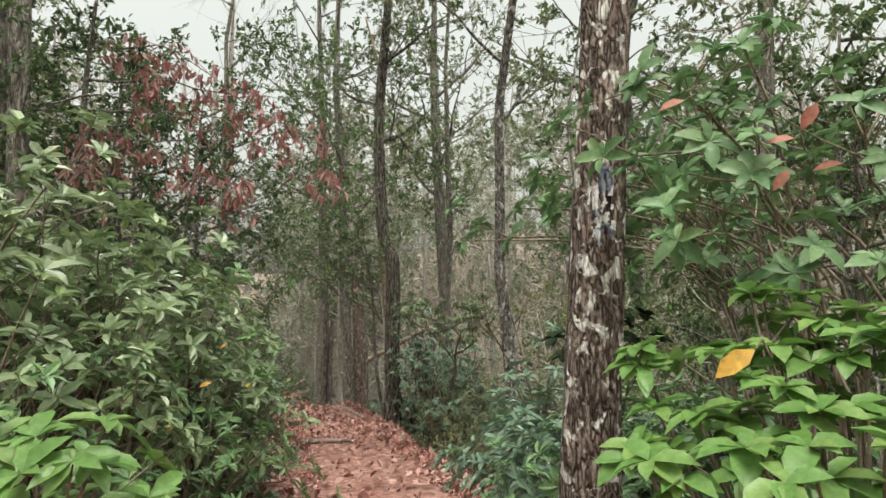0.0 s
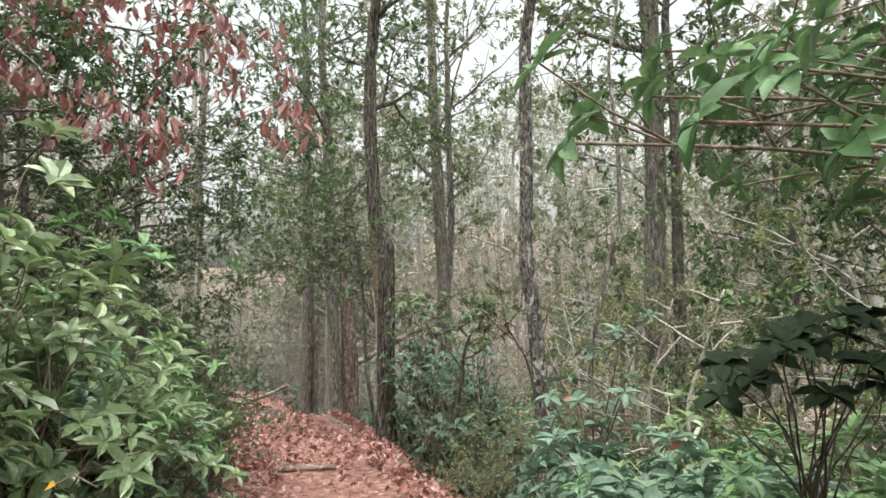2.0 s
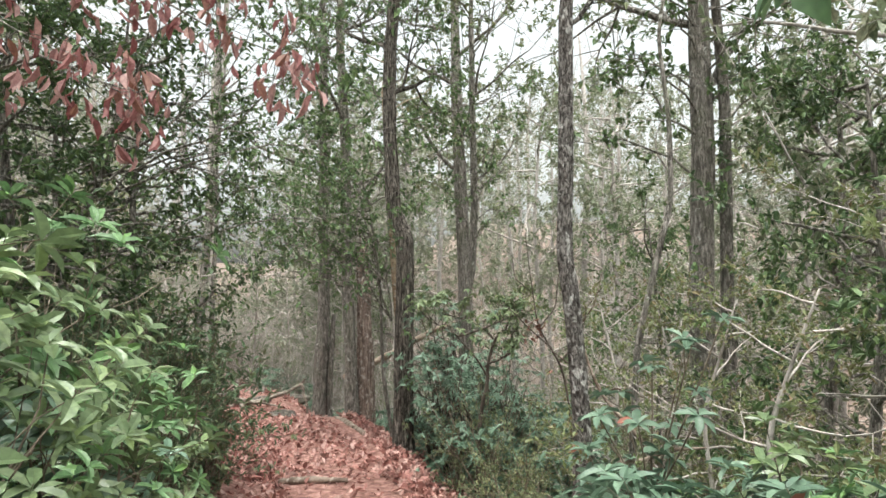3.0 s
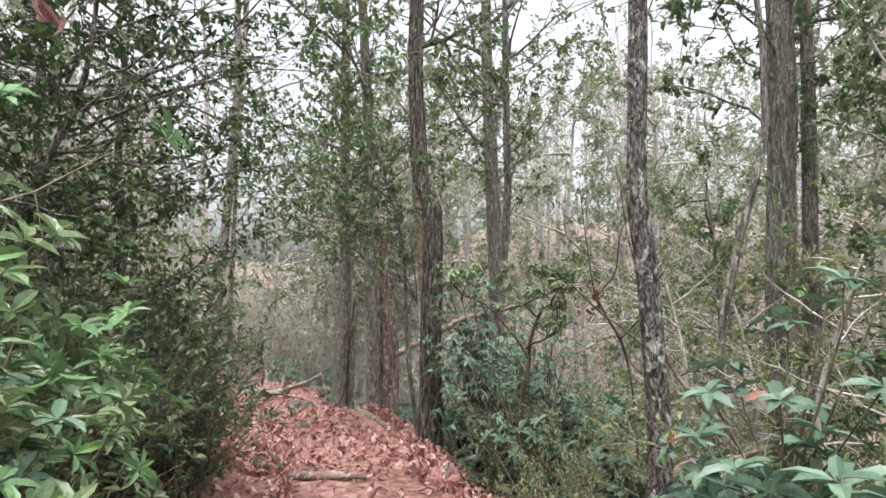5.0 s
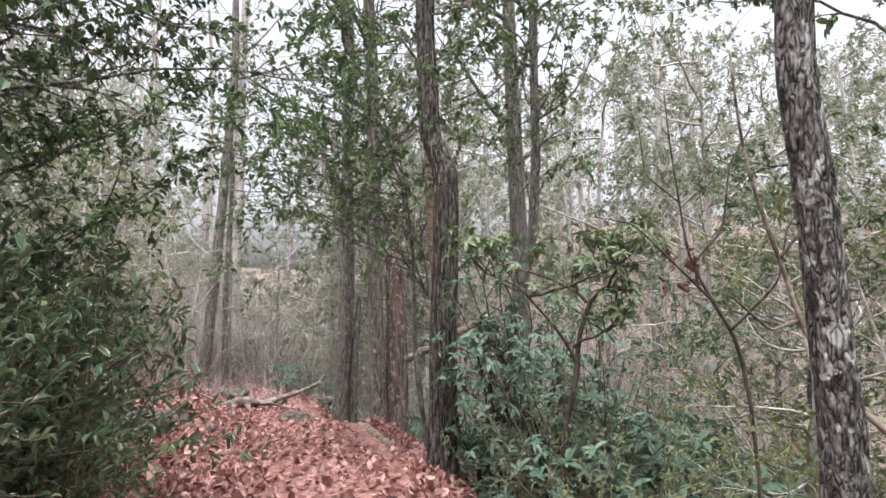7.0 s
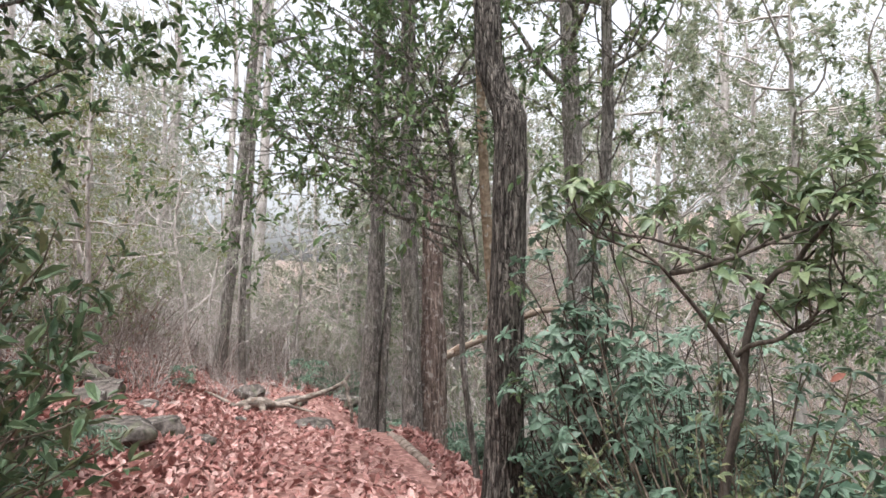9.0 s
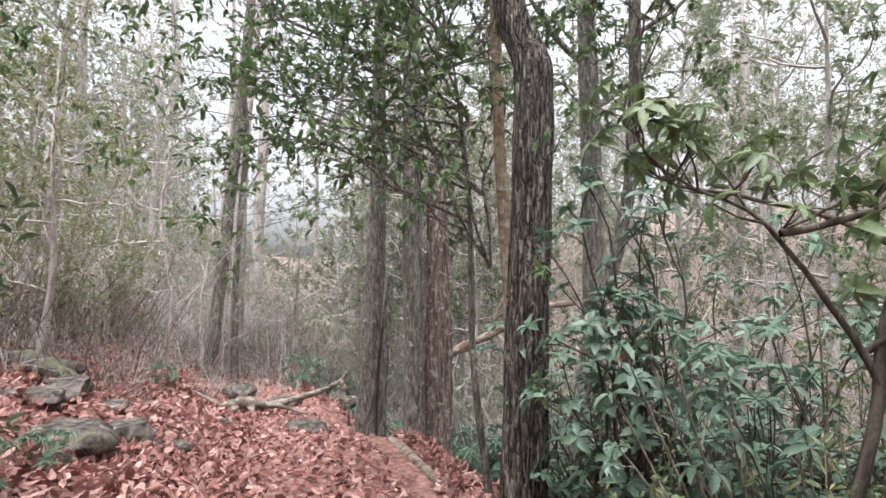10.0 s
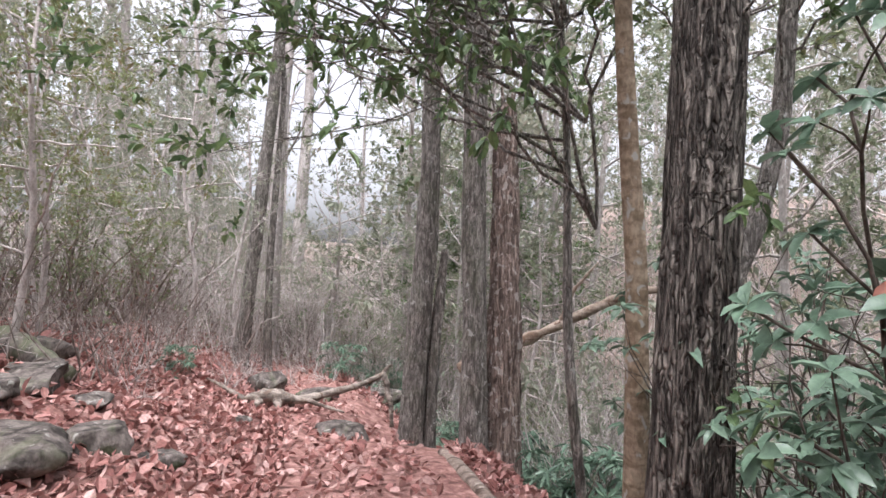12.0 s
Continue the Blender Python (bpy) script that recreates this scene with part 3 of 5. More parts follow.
boughs(bent_tree, [((0.16, 15.9, 1.9), (-0.35, 14.6, 2.9)), ((0.18, 15.9, 2.4), (0.5, 14.3, 3.6)), ((0.2, 15.9, 3.0), (0.6, 14.2, 4.5)), ((0.2, 15.9, 3.4), (-0.4, 14.2, 4.4)), ((0.2, 15.9, 3.6), (1.1, 14.6, 4.6)), ((0.2, 15.9, 4.2), (0.1, 14.0, 5.2)), ((0.2, 15.9, 2.2), (0.9, 14.9, 2.6)), ((0.2, 15.9, 4.4), (1.4, 14.3, 5.3)), ((0.2, 15.9, 3.2), (-0.7, 15.0, 3.4))], MIDGREEN, 0.1, 302, None, 12, 9)
boughs(ravine_tree, [((0.0, 18.8, 2.6), (1.2, 18.0, 3.0)), ((0.0, 18.8, 3.2), (-1.1, 18.1, 3.9)), ((-0.05, 18.8, 4.0), (1.0, 17.8, 4.8)), ((-0.1, 18.8, 5.0), (-1.0, 18.0, 5.9)), ((-0.1, 18.8, 5.6), (0.9, 18.0, 6.6))], OLIVE, 0.12, 303, None, 12, 9, r=0.022)
def ring_of_boughs(ob, x, y, low, high, n, reach, leaf, seed, towards=-1.57):
    g = np.random.default_rng(seed)
    ways = []
    for i in range(n):
        z = low + (high - low) * (i + 0.5) / n
        a = towards + (i % 2 - 0.5) * 2.4 + g.normal() * 0.6
        d = reach * g.uniform(0.6, 1.15)
        ways.append(((x, y, z), (x + d * math.cos(a), y + d * math.sin(a), z + g.uniform(0.1, 0.8))))
    boughs(ob, ways, leaf, 0.115, seed, None, 13, 9, twig_len=0.5, r=0.02)


ring_of_boughs(trail_tree, -2.9, 16.7, 3.2, 8.2, 10, 1.6, MIDGREEN, 311)
ring_of_boughs(leaning_one, -3.6, 17.9, 3.0, 8.5, 12, 1.9, MIDGREEN, 312)
ring_of_boughs(oak, -1.4, 12.9, 3.2, 6.5, 7, 1.3, MIDGREEN, 313)
ring_of_boughs(tall_one, 3.5, 11.3, 2.6, 8.0, 24, 1.9, MIDGREEN, 314)
ring_of_boughs(bent_tree, 0.2, 15.9, 4.5, 7.5, 6, 1.5, OLIVE, 315)
# faded blue paint mark on the lichen tree
mark, mo = Shape(), lichen_tree.location
cells = [(i, j) for i in range(22) for j in range(30) if noise.noise(Vector((i * 0.3, j * 0.2, 7.7))) + 0.4 * noise.noise(Vector((i * 0.8, j * 0.6, 3.1))) > 0.1 - 0.28 * (5 < i < 17) * (j > 9)]
for i, j in cells:
    quad = []
    for di, dj in ((0, 0), (1, 0), (1, 1), (0, 1)):
        a, z = -2.25 + 0.047 * (i + di), 1.62 + 0.012 * (j + dj)
        cx = float(np.interp(z, (1.3, 2.0), (0.68, 0.74)))
        k = noise.noise(Vector((math.cos(a) * 10, math.sin(a) * 10, (z - mo.z) * 1.6 + 17)))
        q = 0.121 * (1.05 + 0.14 * k)
        quad.append((cx + q * math.cos(a) - mo.x, 2.6 + q * math.sin(a) - mo.y, z - mo.z))
    mark.add(quad, [(0, 1, 2, 3)])
build("paint_mark", mark.v, mark.f, BLAZE, lichen_tree, "faded blue and white paint mark")
# trunks beyond y 20 take the bark with haze in its colour
for k, (x, y, r, dx) in enumerate(((-17.6, 31.9, 0.3, 0.3), (-14.0, 33.9, 0.33, 0.3), (-15.2, 33, 0.22, 0.2), (-20, 30, 0.3, -0.2), (-24, 33, 0.35, 0.1),
                                   (-4.2, 5.6, 0.11, 0.0), (-5.8, 7.5, 0.16, 0.3), (-7.4, 9.5, 0.2, 0.1), (-9.5, 12, 0.18, -0.2))):
    tree("hillside_tree", "straight grey hardwood trunk on the hillside", [(x, y), (x + dx * 0.3, y, gz(x, y) + 4), (x + dx, y, gz(x, y) + 9)], [r, r * 0.85, r * 0.7], HAZE_BARK if y > 20 else GREY, 30 + k, 16, 0.25, 0.1, 0.2, gz(x, y) + 17, 5, None, gz(x, y) + 8)

# ---- rocks, logs and sticks ----


def rock(name, label, x, y, sx, sy, sz, seed, turn=0.0, sink=0.3, mat=None):
    bm = bmesh.new()
    bmesh.ops.create_icosphere(bm, subdivisions=4, radius=1.0)
    cuts = np.random.default_rng(seed + 400)
    planes = [(Vector(unit(cuts)), cuts.uniform(0.55, 0.85)) for _ in range(9)] + [(Vector((0, 0, 1)), 0.7)]
    for v in bm.verts:
        c = v.co.copy()
        for n0, d0 in planes:
            over = c.dot(n0) - d0
            if over > 0:
                c = c - n0 * over
        k = noise.noise(c * 1.6 + Vector((seed * 7.3, 0, 0))) * 0.16 + noise.noise(c * 5 + Vector((0, seed * 3.1, 0))) * 0.07 + noise.noise(c * 13 + Vector((0, 0, seed))) * 0.03
        c = c * (1.2 + k)
        v.co = Vector((c.x * sx, c.y * sy, c.z * sz))
    me = bpy.data.meshes.new(name)
    bm.to_mesh(me)
    bm.free()
    me.materials.append(mat or ROCK)
    me.polygons.foreach_set("use_smooth", [True] * len(me.polygons))
    ob = new(name, me)
    ob.matrix_basis = pose(x, y, gz(x, y) + sz * (1 - 2 * sink) * 0.5, 0, 0, turn)
    return tagged(ob, label, "rock")


rock("boulder", "grey lichen-covered boulder in the leaf litter", -5.45, 13.1, 0.44, 0.3, 0.15, 1, 8, 0.35)
rock("boulder", "dark rounded boulder beside a larger one", -5.3, 13.8, 0.24, 0.22, 0.17, 2, 40, 0.3)
rock("boulder", "dark slab of rock leaning on the bank", -6.2, 13.6, 0.4, 0.26, 0.12, 13, -8, 0.3)
rock("boulder", "dark flat boulder on the leafy bank", -6.6, 14.3, 0.46, 0.3, 0.14, 3, 10, 0.3)
rock("boulder", "brown rounded rock on the leafy bank", -6.0, 14.4, 0.22, 0.2, 0.1, 4, 0, 0.35)
rock("boulder", "small mossy rock half sunk in leaves", -5.05, 14.2, 0.18, 0.14, 0.1, 5, 60, 0.4)
rock("boulder", "pale triangular rock beside the trail", -6.75, 18.9, 0.3, 0.22, 0.32, 6, 20, 0.15)
rock("boulder", "flat grey ledge rock under the fallen branch", -4.55, 16.95, 0.36, 0.25, 0.2, 7, -10, 0.1)
rock("boulder", "small brown stone in the trail", -4.5, 16.9, 0.12, 0.1, 0.07, 8, 0, 0.3)
rock("boulder", "dark stone in the leaf litter", -5.75, 16.5, 0.13, 0.1, 0.07, 9, 35, 0.3)
rock("boulder", "grey rock at the foot of the bank", -5.9, 19.2, 0.35, 0.25, 0.16, 10, 35, 0.3)
rock("boulder", "long grey rock at the far side of the trail", -5.4, 20.8, 0.5, 0.3, 0.2, 11, 15, 0.2)
rock("boulder", "mossy rock on the bank", -7.6, 15.4, 0.3, 0.2, 0.15, 12, 15, 0.2)


def log(name, label, pts, radii, mat, seed, sides=14, branches=()):
    ob = thing(name, label, "log")
    o = np.array(pts[0], float)
    ob.location = o
    d = np.array(pts, float) - o
    for i, (part, line_pts, rr) in enumerate([("stem", d, radii)] + [("branch", np.array(b, float) - o, r) for b, r in branches]):
        u = np.linspace(0, 1, 26)
        k = np.linspace(0, 1, len(line_pts))
        c = np.stack([np.interp(u, k, line_pts[:, q]) for q in range(3)], 1)
        for _ in range(3):
            c[1:-1] = (c[:-2] + 2 * c[1:-1] + c[2:]) / 4
        rng = np.random.default_rng(seed + i)
        rad = np.interp(u, k, rr) * (1 + 0.12 * rng.normal(size=26))
        s = Shape()
        s.tube(c, rad, sides, True)
        build(part, s.v, s.f, mat, ob)
    return ob


log("fallen_branch", "bleached forked branch lying across the trail", [(-6.4, 17.6, -2.03), (-6.15, 17.65, -1.95), (-5.92, 17.7, -1.92), (-5.67, 17.8, -2.02), (-5.42, 17.9, -1.98), (-5.2, 18.0, -1.9), (-4.95, 18.12, -1.84), (-4.77, 18.2, -1.78), (-4.46, 18.4, -1.62)],
    [0.05, 0.09, 0.1, 0.07, 0.075, 0.06, 0.055, 0.05, 0.042], DEADGREY, 50, 12,
    [([(-4.5, 18.38, -1.64), (-4.42, 18.36, -1.74), (-4.4, 18.32, -1.9), (-4.33, 18.3, -2.02), (-4.3, 18.3, -2.4)], [0.045, 0.045, 0.036, 0.04, 0.03]), ([(-5.5, 17.85, -1.98), (-5.26, 17.7, -2.0), (-4.83, 17.7, -2.08)], [0.04, 0.03, 0.015]),
     ([(-4.5, 18.4, -1.63), (-4.42, 18.4, -1.52), (-4.36, 18.38, -1.48)], [0.04, 0.03, 0.012]), ([(-6.35, 17.6, -2.02), (-6.55, 17.55, -1.9), (-6.74, 17.5, -1.79), (-6.95, 17.5, -1.72)], [0.045, 0.035, 0.025, 0.012]),
     ([(-5.9, 17.7, -1.95), (-5.8, 17.58, -2.05), (-5.76, 17.5, -2.2)], [0.07, 0.05, 0.03]), ([(-6.1, 17.65, -1.97), (-6.12, 17.5, -2.05), (-6.2, 17.42, -2.18)], [0.07, 0.045, 0.025]),
     ([(-5.9, 17.75, -1.9), (-5.75, 17.85, -2.0), (-5.72, 17.9, -2.25)], [0.06, 0.05, 0.03])])
log("fallen_log", "pale fallen trunk hung up above the ravine", [(-3.6, 19.9, -1.75), (-3.2, 19.9, -1.5), (-2.4, 19.9, -1.15), (-1.3, 19.9, -0.55), (-0.7, 19.9, -0.25), (-0.2, 19.9, -0.2)], [0.11, 0.1, 0.09, 0.085, 0.07, 0.05], DEAD, 54, 14,
    [([(-1.9, 19.9, -0.9), (-1.7, 19.8, -0.3), (-1.3, 19.7, 0.2)], [0.05, 0.035, 0.015])])
log("edge_log", "weathered log along the trail edge", [(-3.1, 16.4, -2.06), (-2.75, 15.75, -2.0), (-2.35, 15.0, -1.97), (-1.95, 14.2, -1.9)], [0.06, 0.085, 0.07, 0.05], DEADDARK, 58, 14)
log("trail_step", "half buried stick crossing the trail as a step", [(-2.6, 10.3, -1.35), (-2.2, 10.32, -1.34), (-1.7, 10.36, -1.36)], [0.035, 0.045, 0.03], DEADDARK, 60, 10)
log("mossy_log", "rotting mossy log on the leafy bank", [(x, y, gz(x, y) + 0.07) for x, y in ((-8.3, 15.1), (-7.4, 14.9), (-6.6, 14.75))], [0.14, 0.15, 0.12], ROCK, 61, 16)

dead_stem = log("dead_sapling", "pale crooked dead sapling leaning among the shrubs", [(2.0, 8.3, gz(2.0, 8.3) - 0.05), (1.75, 8.6, -0.45), (1.5, 8.75, -0.2), (1.3, 8.95, 0.05), (1.2, 9.1, 0.4), (1.12, 9.12, 0.75), (0.95, 9.15, 1.3), (0.9, 9.17, 2.0)],
                [0.024, 0.022, 0.02, 0.018, 0.014, 0.012, 0.009, 0.005], DEADDARK, 66, 8,
                [([(1.3, 8.95, 0.05), (1.5, 9.0, 0.1), (1.75, 8.9, 0.02)], [0.014, 0.01, 0.005]), ([(1.2, 9.1, 0.4), (1.0, 9.0, 0.35), (0.75, 8.9, 0.55)], [0.012, 0.008, 0.004]), ([(1.12, 9.12, 0.75), (1.3, 9.1, 1.0), (1.4, 9.1, 1.4)], [0.01, 0.007, 0.003])])
log("fallen_limb", "crooked bare limb lying over the ravine edge", [(1.0, 8.4, gz(1.0, 8.4)), (1.1, 8.5, -0.6), (1.35, 8.5, -0.52), (1.6, 8.4, -0.48), (1.75, 8.3, -0.35), (2.1, 8.2, -0.3)], [0.03, 0.03, 0.025, 0.022, 0.018, 0.01], DEADDARK, 70, 8)

# ---- shrubs ----
rng = np.random.default_rng(11)


def band(n, box, keep, low=0.75, high=1.3):
    """Random places in a box of the plan, where keep allows."""
    out = []
    while len(out) < n:
        x, y = rng.uniform(box[0], box[2]), rng.uniform(box[1], box[3])
        if keep(x, y):
            out.append((x, y, rng.uniform(low, high)))
    return out


def clear(x, y, left=1.6, right=1.0):
    c, e = float(line(TRAIL_X, y)), float(line(EDGE_X, y))
    return y > 22.5 or x < c - left or x > e + right


rhodo_a = shrub("rhododendron", "rhododendron with leathery green leaves in whorls", 21, 1.9, 0.7, 7, 2, GREEN, 0.12, count=8)
rhodo_b = shrub("rhododendron", "cool green rhododendron with long leaves", 22, 1.5, 0.8, 7, 2, BLUE, 0.13, count=8)
laurel_a = shrub("mountain_laurel", "mountain laurel with dense dull green leaves", 23, 2.3, 0.55, 8, 2, SHADE, 0.085, "spray", count=13, kids=(3, 5), run=0.4)
laurel_b = shrub("mountain_laurel", "tangled mountain laurel with sparse leaves", 24, 2.4, 0.7, 7, 2, OLIVE, 0.075, "spray", count=9, kids=(3, 5), run=0.35)
brush_a = shrub("bare_brush", "bare grey brown twiggy undergrowth", 25, 2.8, 0.5, 5, 3, HAZE_PALE, 0.06, "spray", TWIG, 3, keep=0.15, kids=(2, 3), chip=True)
brush_b = shrub("bare_brush", "bare twiggy undergrowth with dull leaves", 26, 2.2, 0.6, 5, 3, HAZE_PALE, 0.07, "spray", TWIG, 4, keep=0.6, kids=(2, 3), chip=True)
fern = shrub("low_rhododendron", "low rhododendron with drooping narrow leaves", 28, 0.9, 0.9, 6, 1, BLUE, 0.16, count=9, ratio=0.26, droop=0.6)

rhodo_c = shrub("rhododendron", "rhododendron with pale green leaves and long bare stems", 29, 2.0, 0.6, 7, 2, LIGHT, 0.11, count=7, ratio=0.4)
spread_out(rhodo_c, [(-2.2, 4.6, 1.1), (-2.05, 5.2, 0.9), (-2.45, 3.75, 1.2), (-2.35, 3.3, 1.2), (-1.95, 2.9, 0.95), (-2.9, 2.7, 1.3), (-2.55, 4.2, 1.3), (-2.6, 5.5, 1.1), (-3.3, 3.9, 1.35), (-2.05, 4.0, 0.95), (-2.3, 6.1, 0.75), (1.8, 5.7, 1.1), (2.4, 6.9, 1.1)], rng)
spread_out(rhodo_a, [(-1.75, 3.8, 0.7), (-2.2, 4.8, 0.8), (-2.85, 6.2, 0.9), (-3.1, 5.2, 1.1), (-3.1, 7.0, 0.8), (1.5, 4.9, 1.0), (2.2, 6.2, 1.05), (1.1, 4.1, 0.8), (2.7, 4.2, 1.2), (1.35, 2.5, 0.75), (1.9, 2.4, 0.85), (1.5, 3.4, 0.8), (2.3, 3.2, 1.0), (3.0, 7.5, 1.1), (-2.0, 2.7, 0.7)], rng)
spread_out(rhodo_b, [(1.05, 3.55, 0.6), (1.45, 3.3, 0.65), (0.8, 10.9, 0.95), (1.0, 11.6, 1.2), (1.3, 10.4, 0.9), (0.95, 4.4, 0.95), (1.15, 5.1, 1.2), (1.5, 4.5, 1.2), (1.4, 5.9, 1.2), (1.9, 5.2, 1.25), (1.5, 6.7, 1.2), (1.7, 7.6, 1.1), (1.05, 6.1, 0.95), (-2.25, 5.3, 0.85), (0.15, 12.4, 1.3), (0.7, 11.8, 1.45), (1.2, 12.6, 1.5), (0.5, 13.2, 1.35), (1.3, 11.1, 1.4), (0.3, 11.1, 1.05), (-2.9, 5.6, 0.8), (1.8, 10.5, 0.9), (0.6, 13.6, 0.8), (1.5, 8.9, 0.8), (0.9, 9.9, 0.7), (2.2, 11.6, 0.9)], rng)
spread_out(laurel_a, [(-3.2, 6.6, 0.8), (-3.8, 7.6, 0.9), (-4.1, 8.8, 0.95), (-4.8, 9.8, 1.0), (-4.7, 7.8, 1.1), (-4.2, 6.2, 1.0), (-6.0, 9.8, 1.0), (-3.6, 9.5, 0.95), (-3.25, 8.9, 0.95), (-3.4, 8.1, 1.0), (-2.85, 8.5, 0.6), (-4.1, 9.3, 1.05), (-2.95, 7.5, 0.8), (-3.6, 3.2, 1.0), (-4.6, 4.4, 1.1), (-5.6, 8.9, 1.2), (-3.1, 7.9, 0.55), (-2.9, 4.6, 0.7)], rng)
spread_out(laurel_b, [(0.3, 10.6, 0.75), (-0.2, 11.3, 0.65), (0.7, 10.1, 0.65), (0.5, 9.6, 0.6), (-2.7, 5.3, 0.7), (1.9, 11.6, 0.9), (2.4, 12.6, 1.0), (1.7, 9.6, 0.8), (2.6, 9.2, 1.0), (-0.1, 13.9, 0.8), (3.6, 9.6, 1.1), (-7.6, 12.6, 1.0), (-9.0, 14.4, 1.1), (-8.2, 11.2, 1.1), (3.2, 11.0, 1.1), (3.0, 15.5, 1.1), (4.4, 12.6, 1.2), (-9.6, 17.5, 1.1), (-10.5, 20, 1.2), (3.4, 6.2, 1.0), (-6.6, 24.2, 1.1), (-3.0, 23.5, 1.1), (2.5, 19, 1.2), (-2.3, 10.9 + 9.6, 0.9)], rng)
spread_out(fern, [(-2.9, 18.4, 0.9), (-2.2, 18.2, 0.9), (-1.7, 17.6, 0.9), (-1.2, 17.0, 0.8), (-3.6, 19.4, 1.0), (-4.8, 21.2, 1.1), (-5.5, 22.0, 1.1), (-6.6, 21.8, 1.1), (-1.0, 15.8, 0.8), (-0.5, 14.6, 0.8), (-6.1, 23, 1.3), (-4.2, 20.6, 1.0), (-1.9, 16.6, 0.7), (-0.9, 14.2, 0.7), (-4.1, 10.6, 0.45), (-4.6, 11.4, 0.5), (-5.0, 12.4, 0.45), (-6.6, 12.9, 0.5), (-7.4, 17.4, 0.6), (-0.4, 16.3, 1.2), (-2.6, 19.4, 1.3), (-2.0, 17.9, 1.35), (-1.5, 17.2, 1.4), (-3.2, 19.0, 1.3), (-1.1, 16.5, 1.4), (-1.6, 16.2, 1.1), (-2.5, 18.7, 1.4), (-0.6, 15.3, 1.3), (-1.9, 19.0, 1.5)], rng)


tall_rhodo = shrub("rhododendron", "tall rhododendron with dark crooked stems below the oak", 34, 2.9, 0.34, 6, 2, BLUE, 0.1, "whorl", DARKSTEM, 7, ratio=0.46, droop=0.5, lift=0.5)
spread_out(tall_rhodo, [(0.05, 12.5, 1.05), (-0.55, 13.4, 1.0), (-0.15, 13.9, 1.1), (0.5, 11.6, 0.9)], rng)


def leafy_tree(name, label, seed, height, crown_from, limbs, reach, leaf, leaf_len, count, group, mat=None, lean=0.0, chip=False, r=0.07, level=2, rise=0.25, hang=0.0, aim=None, trunk_bend=0.15, far=False):
    """A small tree with leaf sprays on spreading branches."""
    g = np.random.default_rng(seed)
    ob = thing(name, label, "tree", group)
    c = np.array([(0, 0, -0.15), (g.normal() * trunk_bend, g.normal() * trunk_bend, height * 0.3), (lean * 0.5 + g.normal() * trunk_bend, g.normal() * trunk_bend, height * 0.65), (lean, g.normal() * trunk_bend, height)])
    sh = bark_tube(c, [r, r * 0.85, r * 0.6, r * 0.2], 10, 0.2, 0.12, seed, 2.5, 0.2)
    wood, blades, tips = Shape(), Shape(), []
    if far:
        wood.add(sh.v, sh.f)
    else:
        build("trunk", sh.v, sh.f, mat or GREY, ob)
    for j in range(limbs):
        f = (j + 0.5) / limbs
        z = height * (crown_from + (1 - crown_from) * f)
        a = j * 2.4 + g.random() if aim is None else aim + g.normal() * 0.7
        q = np.array([np.interp(z, c[:, 2], c[:, k]) for k in range(3)])
        grow(wood, g, q, np.array([math.cos(a), math.sin(a), rise + g.normal() * 0.15]), reach * (1.15 - 0.6 * f) * g.uniform(0.6, 1.0), r * 0.35, level, tips, 0.12, 0.25, 4, (2, 3) if chip else (3, 4))
    for q, d in tips:
        spray(blades, g, q, d, leaf_len, count, 0.45, 0.35, chip, hang)
    build("trunk" if far else "branchwork", wood.v, wood.f, mat or GREY, ob)
    build("foliage", blades.v, blades.f, leaf, ob, smooth=False)
    return ob


# evergreen understorey on both sides of the trail
ever_a = leafy_tree("evergreen_tree", "small evergreen tree with dark glossy leaves", 81, 5.4, 0.28, 14, 1.6, DARK, 0.085, 15, "evergreen understorey trees")
ever_b = leafy_tree("evergreen_tree", "slender evergreen with layered leafy branches", 82, 6.5, 0.3, 15, 1.8, MIDGREEN, 0.085, 15, "evergreen understorey trees", rise=0.1)
spread_out(ever_a, [(-5.3, 9.9, 0.9), (-5.4, 7.0, 1.0), (-6.7, 8.6, 1.0), (-4.0, 9.2, 0.8), (-4.8, 8.3, 0.95), (-4.9, 6.1, 1.0), (-4.3, 7.5, 0.8), (3.1, 4.3, 0.85), (3.7, 6.0, 0.9), (3.8, 8.4, 1.0), (4.4, 6.0, 1.0), (-7.0, 6.0, 1.1), (-5.4, 5.2, 0.9)], rng)
spread_out(ever_b, [(4.8, 10.4, 1.1), (-3.6, 25.5, 1.2), (3.4, 13.6, 0.9), (3.4, 4.6, 0.8)], rng)
reach = leafy_tree("evergreen_tree", "evergreen leaning out over the trail", 86, 4.4, 0.4, 13, 2.3, DARK, 0.075, 12, "", r=0.045, rise=0.1, aim=0.1, lean=0.7)
spread_out(reach, [(-4.2, 8.3, 1.0)], rng)
